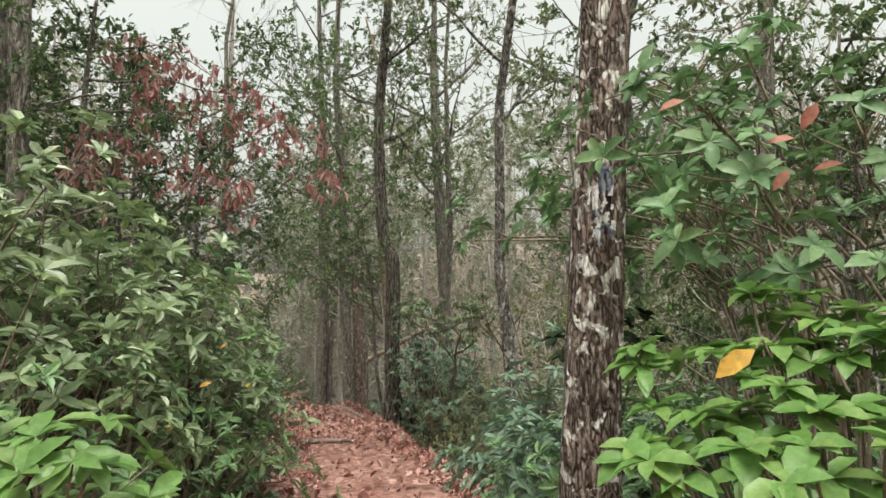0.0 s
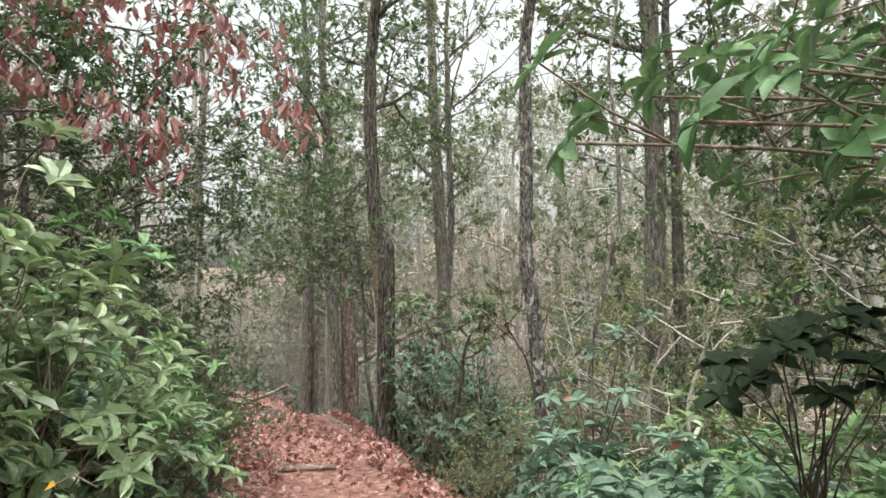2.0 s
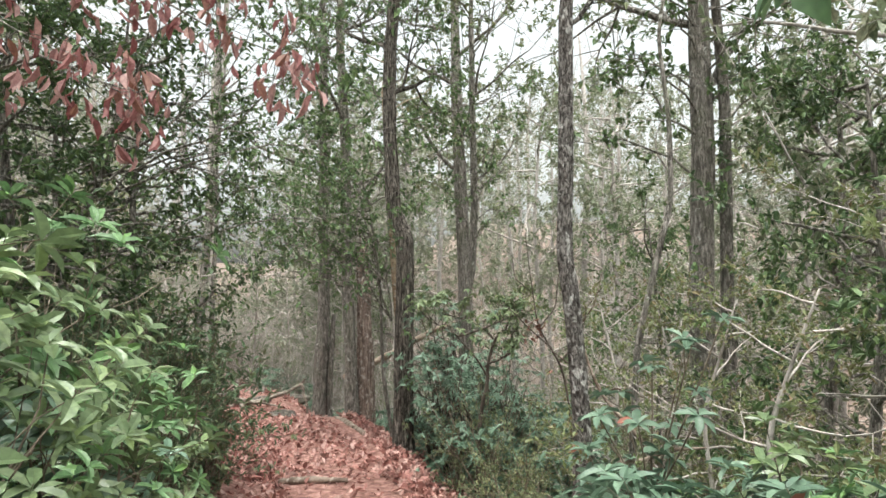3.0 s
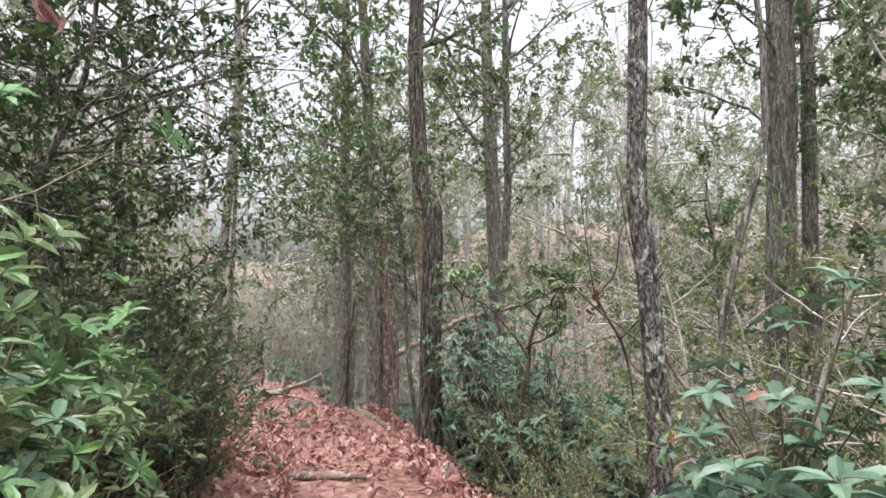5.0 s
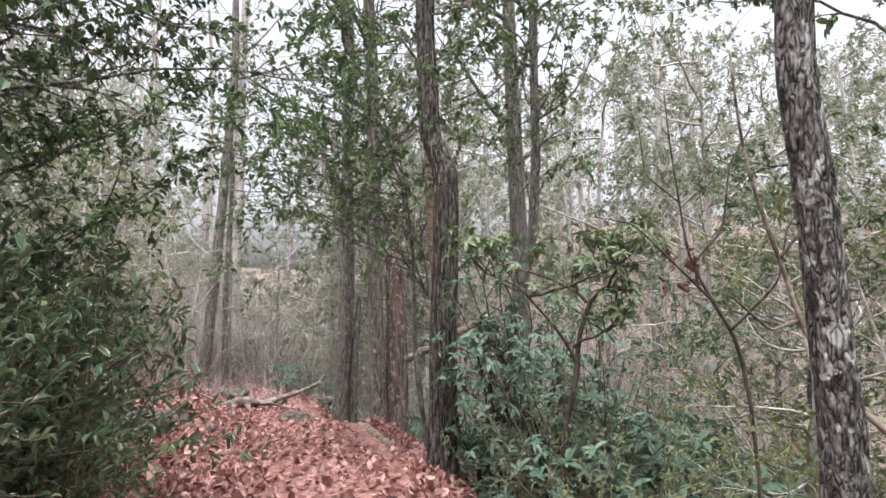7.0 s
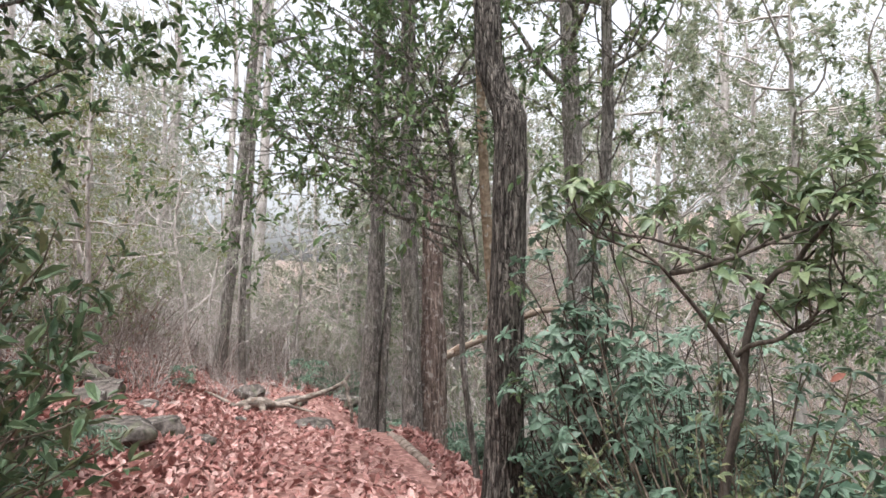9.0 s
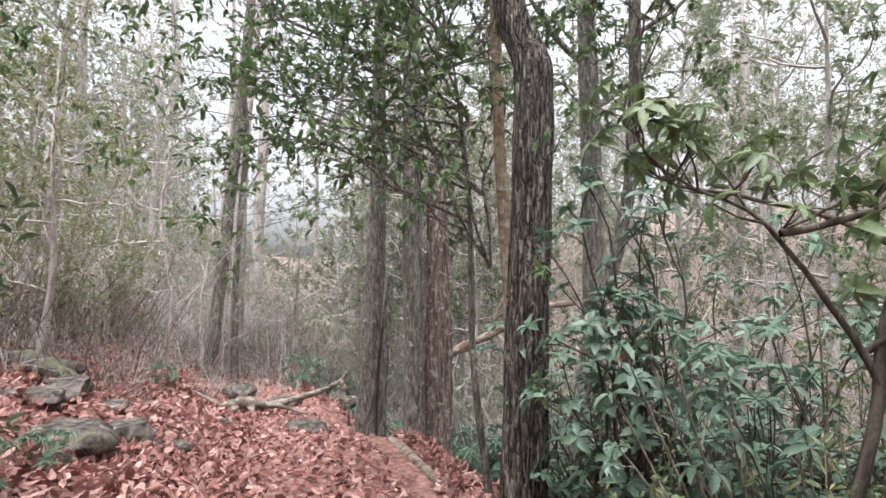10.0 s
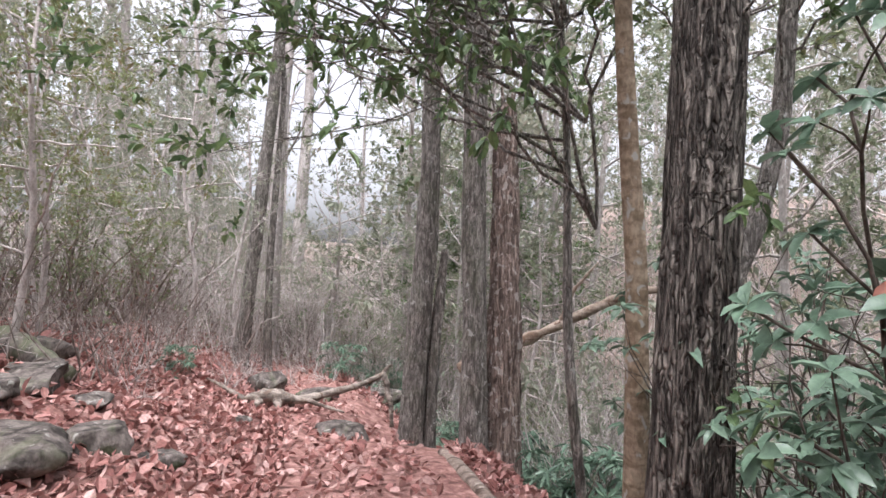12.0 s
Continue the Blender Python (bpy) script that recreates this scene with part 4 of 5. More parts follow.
for ob in list(scene.collection.objects):
    if ob.get("label") == "evergreen leaning out over the trail":
        ob.rotation_euler = (0, 0, 0.2)
        boughs(ob, [((-4.1, 8.3, 1.5), (-2.7, 8.4, 1.9)), ((-4.1, 8.2, 1.0), (-2.85, 7.7, 1.5)), ((-4.0, 8.4, 2.1), (-3.0, 9.7, 2.6)), ((-4.0, 8.4, 2.0), (-3.15, 11.0, 2.5)), ((-3.9, 8.3, 2.3), (-2.55, 8.9, 2.5)), ((-3.9, 8.2, 2.5), (-3.2, 7.9, 2.9)), ((-4.0, 8.2, 2.0), (-2.95, 7.3, 2.3)), ((-3.9, 8.4, 2.6), (-2.9, 9.4, 3.2)), ((-3.9, 8.3, 2.6), (-2.6, 8.2, 3.1))], DARK, 0.085, 304, None, 9, 7, twig_len=0.4)
holly_left = leafy_tree("evergreen_tree", "evergreen sapling reaching over the trail", 83, 4.4, 0.56, 13, 2.7, MIDGREEN, 0.09, 11, "", r=0.04, rise=0.15, aim=math.pi, lean=-0.5)
spread_out(holly_left, [(-1.5, 14.4, 1.1)], rng)
for ob in list(scene.collection.objects):
    if ob.get("label") == "evergreen sapling reaching over the trail":
        ob.rotation_euler = (0, 0, 0.1)
        stem_x = ((-1.55, 0.4), (-1.65, 1.2), (-1.8, 2.0), (-1.95, 2.8))
        ends = ((-4.3, 13.7, 1.85), (-3.4, 13.0, 1.9), (-2.7, 13.1, 2.1), (-2.35, 13.9, 1.65), (-3.0, 13.0, 1.2), (-1.5, 13.5, 2.05), (-3.7, 13.3, 2.5), (-3.0, 13.2, 4.0), (-2.2, 13.0, 2.9), (-4.7, 13.5, 2.6), (-1.95, 13.3, 1.35), (-2.5, 13.2, 3.5), (-3.5, 13.1, 3.2), (-3.9, 13.5, 1.5), (-2.2, 13.1, 2.3), (-3.1, 13.2, 2.6), (-1.5, 13.4, 3.0), (-4.1, 13.2, 2.2), (-2.9, 13.4, 1.7), (-0.9, 13.4, 2.7))
        boughs(ob, [((stem_x[i % 4][0], 14.4, stem_x[i % 4][1]), e) for i, e in enumerate(ends)], MIDGREEN, 0.095, 305, None, 11, 8, twig_len=0.4, r=0.014)
# thin pale trees and tall shrubs
pale_a = leafy_tree("twiggy_tree", "thin twiggy tree with small yellow green leaves", 84, 4.6, 0.2, 12, 1.5, YELLOWGREEN, 0.08, 14, "thin twiggy trees", TWIG, chip=True, r=0.045, rise=0.3)
pale_b = leafy_tree("twiggy_tree", "arching twiggy tree with drooping pale leaves", 85, 5.2, 0.25, 11, 1.8, HAZE_PALE, 0.08, 12, "thin twiggy trees", TWIG, chip=True, r=0.05, rise=0.2, hang=0.5)
spread_out(pale_a, [(-7.5, 14.9, 0.95), (-8.6, 16.2, 1.0), (-9.2, 16.8, 1.0), (-8.8, 13.5, 1.0), (1.6, 10.3, 0.75), (2.7, 11.2, 0.85), (-11.0, 18.8, 1.1), (2.4, 8.3, 0.7), (2.8, 5.2, 0.8), (3.2, 6.9, 0.9), (2.1, 6.6, 0.7), (5.5, 12, 1.1)], rng)
spread_out(pale_b, [(-8.6, 19.2, 1.0), (-10, 15.2, 1.0), (-9.8, 22.8, 1.1), (-7.8, 23.8, 1.1), (-11.6, 21.5, 1.1), (4.8, 16, 1.1), (6.5, 13.5, 1.2), (-2.4, 22, 1.0), (-5.8, 25.8, 1.1), (3.6, 20.8, 1.2), (-1.8, 24.5, 1.1), (-13.5, 19, 1.2), (6.8, 18.5, 1.2), (-13, 24, 1.2), (7.5, 9.5, 1.2)], rng)

bank_brush = shrub("bare_brush", "low tangle of dry stems on the leafy bank", 30, 1.0, 0.9, 7, 2, BROWN, 0.05, "spray", TWIG, 3, keep=0.3, kids=(2, 4), chip=True)
spread_out(bank_brush, [(-7.2, 16.2, 0.9), (-7.8, 17.2, 1.0), (-6.9, 17.9, 0.8), (-8.3, 16.0, 1.0), (-7.6, 14.6, 0.9), (-8.2, 18.6, 1.0), (-7.7, 19.6, 1.0), (-6.3, 15.3, 0.6), (-8.9, 15.2, 1.0), (-7.4, 13.3, 0.8), (-6.9, 12.6, 0.8), (-8.0, 12.4, 1.0), (-9.2, 17.6, 1.1), (-7.1, 20.4, 0.9), (-8.3, 20.8, 1.0), (-6.6, 21.2, 1.0), (-5.6, 20.9, 0.9), (-7.4, 22.0, 1.1), (-9.4, 20.0, 1.1), (-9.0, 19.0, 1.0), (-6.0, 22.6, 1.1), (-8.4, 22.6, 1.2), (-5.0, 21.8, 1.0)], rng)
spread_out(brush_a, band(35, (-16, 14, 12, 28), lambda x, y: clear(x, y, 4.2 if y < 20 else 2.0, 3.0) and not (-6.5 < x < -1 and y < 19.5), 0.7, 1.2), rng)
spread_out(brush_b, band(40, (-15, 12, 11, 27), lambda x, y: clear(x, y, 5.0 if y < 19 else 1.8, 2.6) and not (-6.5 < x < -1 and y < 20), 0.7, 1.2), rng)

# branches wear the bark colour lightened for haze
canopy = leafy_tree("canopy_tree", "tall tree with thin olive green leaves and grey branches", 87, 11.0, 0.2, 18, 2.9, CANOPY, 0.15, 17, "tall trees beyond the bend", HAZE_BARK, chip=True, r=0.1, rise=0.25)
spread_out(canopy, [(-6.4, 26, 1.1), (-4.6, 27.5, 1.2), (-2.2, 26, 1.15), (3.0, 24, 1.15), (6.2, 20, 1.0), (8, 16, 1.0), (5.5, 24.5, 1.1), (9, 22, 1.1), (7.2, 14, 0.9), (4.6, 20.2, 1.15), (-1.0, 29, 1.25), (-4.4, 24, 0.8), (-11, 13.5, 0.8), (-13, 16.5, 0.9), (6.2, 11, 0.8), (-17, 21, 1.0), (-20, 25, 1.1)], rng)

gap_brush = lambda x, y: -0.7 < (x + 1.4) / (y - 7) < -0.2
spread_out(copy_thing(pale_b, Matrix.Identity(4)), band(12, (-19, 22.5, -5, 31), gap_brush, 0.65, 0.95), rng)
spread_out(copy_thing(brush_a, Matrix.Identity(4)), band(12, (-17, 21.5, -5, 28), gap_brush, 0.9, 1.3), rng)

behind = lambda x, y: abs(x - 0.2) > 2.2
for proto, n in ((pale_b, 6), (laurel_b, 6), (canopy, 5), (brush_b, 5)):
    spread_out(copy_thing(proto, Matrix.Identity(4)), band(n, (-12, -11, 12, 0.5), behind, 0.8, 1.2), rng)
for proto, n in ((pale_b, 4), (laurel_b, 3), (brush_b, 3), (canopy, 2)):
    spread_out(copy_thing(proto, Matrix.Identity(4)), band(n, (-16, 0, -7.5, 12), lambda x, y: True, 0.8, 1.2), rng)
    spread_out(copy_thing(proto, Matrix.Identity(4)), band(n, (4.5, 0, 13, 14), lambda x, y: True, 0.8, 1.2), rng)

# ---- far woods ----
# bare trees whose bark colour includes the haze
far_kinds = []
for k in range(4):
    r0 = np.random.default_rng(70 + k)
    ob = thing("bare_tree", "bare hardwood far off in the woods, its grey bark paled for haze", "tree", "far bare trees")
    h = r0.uniform(13, 18)
    pts = [(0, 0, -0.3), (r0.normal() * 0.15, r0.normal() * 0.15, h * 0.35), (r0.normal() * 0.3, r0.normal() * 0.3, h * 0.7), (r0.normal() * 0.5, r0.normal() * 0.5, h)]
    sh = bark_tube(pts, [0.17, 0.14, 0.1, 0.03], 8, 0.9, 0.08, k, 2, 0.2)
    build("trunk", sh.v, sh.f, HAZE_BARK, ob)
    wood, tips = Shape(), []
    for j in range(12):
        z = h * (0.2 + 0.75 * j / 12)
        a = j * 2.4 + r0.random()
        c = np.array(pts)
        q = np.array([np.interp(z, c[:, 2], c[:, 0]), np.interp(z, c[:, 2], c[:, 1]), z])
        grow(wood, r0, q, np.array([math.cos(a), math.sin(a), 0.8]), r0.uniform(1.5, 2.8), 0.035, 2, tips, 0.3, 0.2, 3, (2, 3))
    build("branchwork", wood.v, wood.f, HAZE_BARK, ob)
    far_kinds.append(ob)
# leaves and bark of the far slope are coloured pale in place of haze
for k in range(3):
    far_kinds.append(leafy_tree("hill_tree", "tree on the far slope, its colours paled for haze", 90 + k, (13.0, 16.0, 9.0)[k], 0.12, 15, 3.2, HAZE_PALE, 0.28, 8, "trees of the far slope", HAZE_BARK, chip=True, r=0.1, rise=0.3, far=True))
for k, ob in enumerate(far_kinds):
    gap = 0.75 if k < 4 else 0.9
    places = [(x, y, s) for x, y, s in band(13 if k < 4 else 21, (-40, 17, 38, 58), lambda x, y: clear(x, y, 4, 4) and math.hypot(x, y) > 21 and not (-0.62 < (x + 1.4) / (y - 7) < -0.3 and y > 18 and rng.random() < gap), 0.75, 1.15)]
    spread_out(ob, places, rng)



def undergrowth(twigs, chips, seed):
    """Fine brush of the slopes: thin upright stems, and small leaves among them."""
    r = np.random.default_rng(seed)

    def places(n):
        out = []
        while len(out) < n:
            ang = r.uniform(-0.95, 0.75)
            d = 6 + 34 * r.random() ** 1.3
            x, y = -2 + d * math.sin(ang), 11 + d * math.cos(ang)
            if clear(x, y, 2.6 if y < 21 else 1.6, 1.6) and not (y < 21.5 and -10.5 < x < -2.2) and not (y < 18 and -12 < x < -5):
                out.append((x, y))
        return np.array(out)
    p = places(twigs)
    z = ground_z(p[:, 0], p[:, 1])
    v, f = [], []
    for (x, y), g0 in zip(p, z):
        h, a, w = r.uniform(0.5, 2.6), r.random() * 6.28, r.uniform(0.005, 0.022)
        lean = r.normal(size=2) * 0.42 * h
        k = len(v)
        mx, my = x + lean[0] * 0.35 + r.normal() * 0.14, y + lean[1] * 0.35 + r.normal() * 0.14
        for j in range(3):
            c, s = math.cos(a + j * 2.1) * w, math.sin(a + j * 2.1) * w
            v += [(x + c, y + s, g0 - 0.05), (mx + c * 0.7, my + s * 0.7, g0 + h * 0.55), (x + lean[0], y + lean[1], g0 + h)]
        for j in range(3):
            m = (j + 1) % 3
            f += [(k + 3 * j, k + 3 * m, k + 3 * m + 1, k + 3 * j + 1), (k + 3 * j + 1, k + 3 * m + 1, k + 3 * m + 2)]
    tagged(build("undergrowth", v, f, TWIG), "grey brown bare stems of dense undergrowth", "undergrowth", kind="stuff")
    # leaf chips share the green that is paled for haze
    p = places(chips)
    z = ground_z(p[:, 0], p[:, 1])
    v, f = [], []
    for (x, y), g0 in zip(p, z):
        q = np.array([x, y, g0 + 0.1 + 2.4 * r.random() ** 1.5])
        k = len(v)
        ln = r.uniform(0.07, 0.17)
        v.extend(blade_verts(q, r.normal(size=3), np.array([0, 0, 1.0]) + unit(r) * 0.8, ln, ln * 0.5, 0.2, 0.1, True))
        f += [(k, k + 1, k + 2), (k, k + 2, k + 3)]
    tagged(build("undergrowth_leaf", v, f, HAZE_PALE, smooth=False), "pale green leaves scattered through the undergrowth", "undergrowth", kind="stuff")


undergrowth(12000, 40000, 6)


def dry_brush(n, seed):
    """Tangled dry stalks with side twigs and a few dead leaves where the trail bends away."""
    r = np.random.default_rng(seed)
    sticks, leaves = Shape(), Shape()
    while n:
        x, y = r.uniform(-15, -3), r.uniform(14.5, 27)
        c = float(line(TRAIL_X, y))
        if x > c - 2.6 and y < 22.3 or x > -4 - 0.5 * (y - 22):
            continue
        n -= 1
        h, w = r.uniform(0.4, 1.7), r.uniform(0.006, 0.016)
        foot = np.array([x, y, gz(x, y) - 0.04])
        lean = np.append(r.normal(size=2) * 0.5 * h, h)
        mid = foot + lean * 0.5 + np.append(r.normal(size=2) * 0.1, 0)
        tip = foot + lean
        sticks.tube([foot, mid, tip], [w, w * 0.75, w * 0.35], 3)
        for _ in range(3):
            a = mid + (tip - mid) * r.uniform(-0.5, 0.8)
            b = a + unit(r) * r.uniform(0.12, 0.4) + np.array([0, 0, 0.12])
            sticks.tube([a, b], [w * 0.5, w * 0.25], 3)
            if r.random() < 0.3:
                ln = r.uniform(0.04, 0.08)
                leaves.add(blade_verts(b, r.normal(size=3) - np.array([0, 0, 0.6]), unit(r), ln, ln * 0.5), BLADE_F)
    tagged(build("dry_brush", sticks.v, sticks.f, BRUSH), "tangle of dry brown stalks and twigs on the bank", "undergrowth", kind="stuff")
    tagged(build("dry_brush_leaf", leaves.v, leaves.f, BROWN, smooth=False), "withered brown leaves clinging to dry stalks", "undergrowth", kind="stuff")


dry_brush(1100, 62)


def far_woods(crowns, chips, seed):
    """Thin foliage of the woods far beyond the ravine, crown by crown, haze put into its green."""
    r = np.random.default_rng(seed)
    v, f, made = [], [], 0
    while made < crowns:
        ang, d = r.uniform(-0.85, 0.8), r.uniform(22, 52)
        x, y = -1.5 + d * math.sin(ang), 8 + d * math.cos(ang)
        if -0.62 < (x + 1.4) / (y - 7) < -0.3 and r.random() < 0.85:
            continue
        made += 1
        mid = np.array([x, y, gz(x, y) + r.uniform(2.5, 14)])
        wide = np.array([1, 1, 0.8]) * r.uniform(0.8, 2.0)
        for _ in range(chips):
            k, ln = len(v), r.uniform(0.14, 0.3)
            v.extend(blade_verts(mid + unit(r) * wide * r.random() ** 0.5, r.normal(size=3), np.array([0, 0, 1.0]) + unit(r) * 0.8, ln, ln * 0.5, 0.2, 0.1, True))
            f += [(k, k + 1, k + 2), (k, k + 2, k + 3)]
    tagged(build("far_foliage", v, f, HAZE_PALE, smooth=False), "foliage of the far woods in green paled for haze", "far woods", kind="stuff")


far_woods(520, 90, 61)

low_woods = copy_thing(far_kinds[6], Matrix.Identity(4))
spread_out(low_woods, band(20, (-32, 32, -8, 46), lambda x, y: -0.75 < (x + 1.4) / (y - 7) < -0.25, 0.32, 0.5), rng)

# ---- plants close to the trail ----


def near_plant(name, label, seed, stems, leaf_mats, leaf_len, count, ratio=0.42, single=True, droop=0.25, twigs=3, twig_len=0.22, r=0.012, onto=None, bark=None, wob=0.012):
    """A plant whose leaves are objects of their own, in whorls on side twigs of the given stems."""
    g = np.random.default_rng(seed)
    if onto:
        ob, o = onto, np.array(onto.location)
    else:
        ob = thing(name, label, "shrub")
        ob.location = stems[0][0]
        o = np.array(stems[0][0], float)
    kinds = []
    for m in leaf_mats:
        for w in (0.9, 1.0, 1.12):
            me = bpy.data.meshes.new("leaf")
            v = leaf_verts(np.zeros(3), np.array([1.0, 0, 0]), np.array([0, 0, 1.0]), leaf_len, leaf_len * ratio * w, 0.22, droop * w)
            me.from_pydata([tuple(q) for q in v], [], LEAF_F)
            me.materials.append(m)
            me.polygons.foreach_set("use_smooth", [True] * len(me.polygons))
            kinds.append(me)
    for pts in stems:
        pts = np.array(pts, float) - o
        u, k = np.linspace(0, 1, 14), np.linspace(0, 1, len(pts))
        c = np.stack([np.interp(u, k, pts[:, q]) for q in range(3)], 1)
        c[1:-1] += g.normal(size=(12, 3)) * wob
        for _ in range(2):
            c[1:-1] = (c[:-2] + 2 * c[1:-1] + c[2:]) / 4
        s = Shape()
        s.tube(c, np.linspace(r, r * 0.35, 14), 6)
        ends = [(c[-1], c[-1] - c[-2])]
        for _ in range(twigs):
            i = int(g.integers(6, 13))
            d = (c[i] - c[i - 1]) / np.linalg.norm(c[i] - c[i - 1]) * 0.6 + unit(g) * 0.8 + np.array([0, 0, 0.35])
            d /= np.linalg.norm(d)
            ln = twig_len * g.uniform(0.5, 1.2)
            mid = c[i] + d * ln * 0.5 + unit(g) * 0.015
            twig = Shape() if onto else s
            twig.tube([c[i], mid, c[i] + d * ln], [r * 0.4, r * 0.3, r * 0.22], 5)
            if onto:
                build("twig", twig.v, twig.f, bark or STEM, ob)
            ends.append((c[i] + d * ln, d))
        build("stem", s.v, s.f, bark or STEM, ob)
        for p, d in ends:
            d = d / np.linalg.norm(d) + np.array([0, 0, 0.6])
            d /= np.linalg.norm(d)
            q = np.cross(d, unit(g))
            q /= np.linalg.norm(q)
            w = np.cross(d, q)
            a0 = g.random() * 6.28
            for i in range(count):
                a = a0 + i * 6.283 / count + g.normal() * 0.25
                out = math.cos(a) * q + math.sin(a) * w + d * g.uniform(-0.25, 0.6)
                out /= np.linalg.norm(out)
                up = d - out * d.dot(out)
                up = up / np.linalg.norm(up) + unit(g) * 0.25
                side = np.cross(up, out)
                side /= np.linalg.norm(side)
                up = np.cross(out, side)
                sc = g.uniform(0.65, 1.2)
                leaf = new("leaf", kinds[int(g.integers(len(kinds)))])
                leaf.parent = ob
                leaf.matrix_basis = Matrix(((out[0] * sc, side[0] * sc, up[0] * sc, p[0]), (out[1] * sc, side[1] * sc, up[1] * sc, p[1]), (out[2] * sc, side[2] * sc, up[2] * sc, p[2]), (0, 0, 0, 1)))
    return ob


def on_ground(x, y):
    return (x, y, gz(x, y) - 0.08)


right_base = on_ground(1.25, 1.8)
sprouts = np.random.default_rng(31)
tops = [(0.32 + 0.09 * (i // 7) + (1.13 - 0.09 * (i // 7)) * (i % 7) / 6 + sprouts.normal() * 0.05, 1.25 + 0.15 * (i // 7) + sprouts.normal() * 0.05, 0.86 + 0.3 * (i % 7) / 6 + 0.06 * (i // 7) + sprouts.normal() * 0.07) for i in range(42)]
near_plant("rhododendron", "bright green young rhododendron crowding the trail", 101, [[right_base, (0.5 * x + 0.6, 0.5 * y + 0.85, 0.4), (x, y, z)] for x, y, z in tops], [BRIGHT_ONE], 0.108, 8, 0.54, twigs=3, twig_len=0.18)
left_base = on_ground(-1.35, 1.75)
near_plant("rhododendron", "bright green rhododendron sprout beside the trail", 102,
           [[left_base, (-1.2, 1.65, 0.5), p] for p in ((-0.92, 1.5, 1.05), (-1.1, 1.55, 1.1), (-0.85, 1.62, 0.9), (-1.2, 1.4, 0.95), (-1.0, 1.7, 1.1), (-1.3, 1.6, 1.05))], [BRIGHT_ONE], 0.11, 8, 0.44, twigs=3)
over_base = on_ground(2.1, 3.1)
near_plant("rhododendron", "tall rhododendron with leafy branches reaching over the trail", 103,
           [[over_base, (2.0 + 0.35 * math.sin(9 * q[0]), 3.0 + 0.5 * (q[1] - 3.0), 1.2 + 0.3 * math.sin(7 * q[2])), (p[0] + 0.1 * math.sin(5 * q[0]), p[1], p[2] - 0.12), q] for p, q in (((1.4, 2.9, 2.0), (0.75, 2.7, 1.95)), ((1.3, 2.6, 2.2), (0.62, 2.15, 1.95)), ((1.4, 2.6, 2.3), (0.8, 2.2, 2.3)), ((1.4, 2.5, 1.8), (0.85, 2.05, 1.62)), ((1.5, 2.7, 2.2), (0.9, 2.3, 2.15)), ((1.5, 2.5, 1.9), (1.1, 2.0, 1.85)), ((1.6, 2.6, 2.3), (1.2, 2.2, 2.4)),
                                                         ((1.3, 3.5, 1.8), (0.14, 3.32, 1.72)), ((1.3, 3.35, 1.85), (0.38, 3.14, 1.72)), ((1.4, 3.4, 1.95), (0.62, 3.3, 1.9)), ((1.4, 3.3, 1.75), (0.75, 3.2, 1.68)), ((1.3, 3.6, 2.0), (0.5, 3.7, 1.95)), ((1.5, 3.6, 2.1), (0.8, 3.9, 1.9)), ((1.5, 3.6, 2.2), (1.0, 4.0, 2.2)), ((1.7, 3.6, 2.0), (1.3, 4.1, 2.0)), ((1.5, 3.7, 2.2), (0.7, 4.1, 2.25)), ((1.8, 3.6, 2.3), (1.5, 4.0, 2.4)), ((1.6, 3.8, 1.9), (1.1, 4.3, 1.75)), ((1.9, 3.8, 2.0), (1.6, 4.3, 2.1)), ((1.6, 3.3, 1.7), (1.1, 3.3, 1.55)), ((1.7, 3.6, 2.4), (1.3, 3.8, 2.5)), ((1.6, 2.7, 1.6), (1.35, 2.3, 1.5)), ((1.7, 3.0, 2.0), (1.2, 2.9, 2.2)), ((1.7, 2.4, 2.0), (1.5, 2.0, 2.1)))],
           [GREEN_ONE], 0.112, 7, 0.46, twigs=7, twig_len=0.38)
# shrub standing in shade, which its leaf colour carries
shaded_base = on_ground(1.3, 4.2)
near_plant("evergreen_shrub", "evergreen shrub with deep shade coloured into its near black leaves", 104,
           [[shaded_base, (1.2, 4.1, 0.5), p] for p in ((0.72, 3.76, 1.1), (0.86, 3.85, 1.04), (1.0, 3.8, 1.2), (0.9, 3.72, 1.17), (1.1, 3.9, 1.14), (1.2, 3.85, 1.24), (1.05, 3.75, 1.0), (1.3, 4.0, 1.15), (1.35, 3.9, 1.0), (1.45, 4.1, 1.2), (0.8, 3.95, 0.96), (1.15, 3.7, 1.1), (1.5, 3.95, 1.05), (0.95, 3.9, 1.1), (1.25, 3.8, 1.08))], [SHADED_ONE], 0.1, 10, 0.62, twigs=0, r=0.007, bark=DARKSTEM, wob=0.04)
end_base = on_ground(-0.35, 12.35)
crook = np.random.default_rng(77)
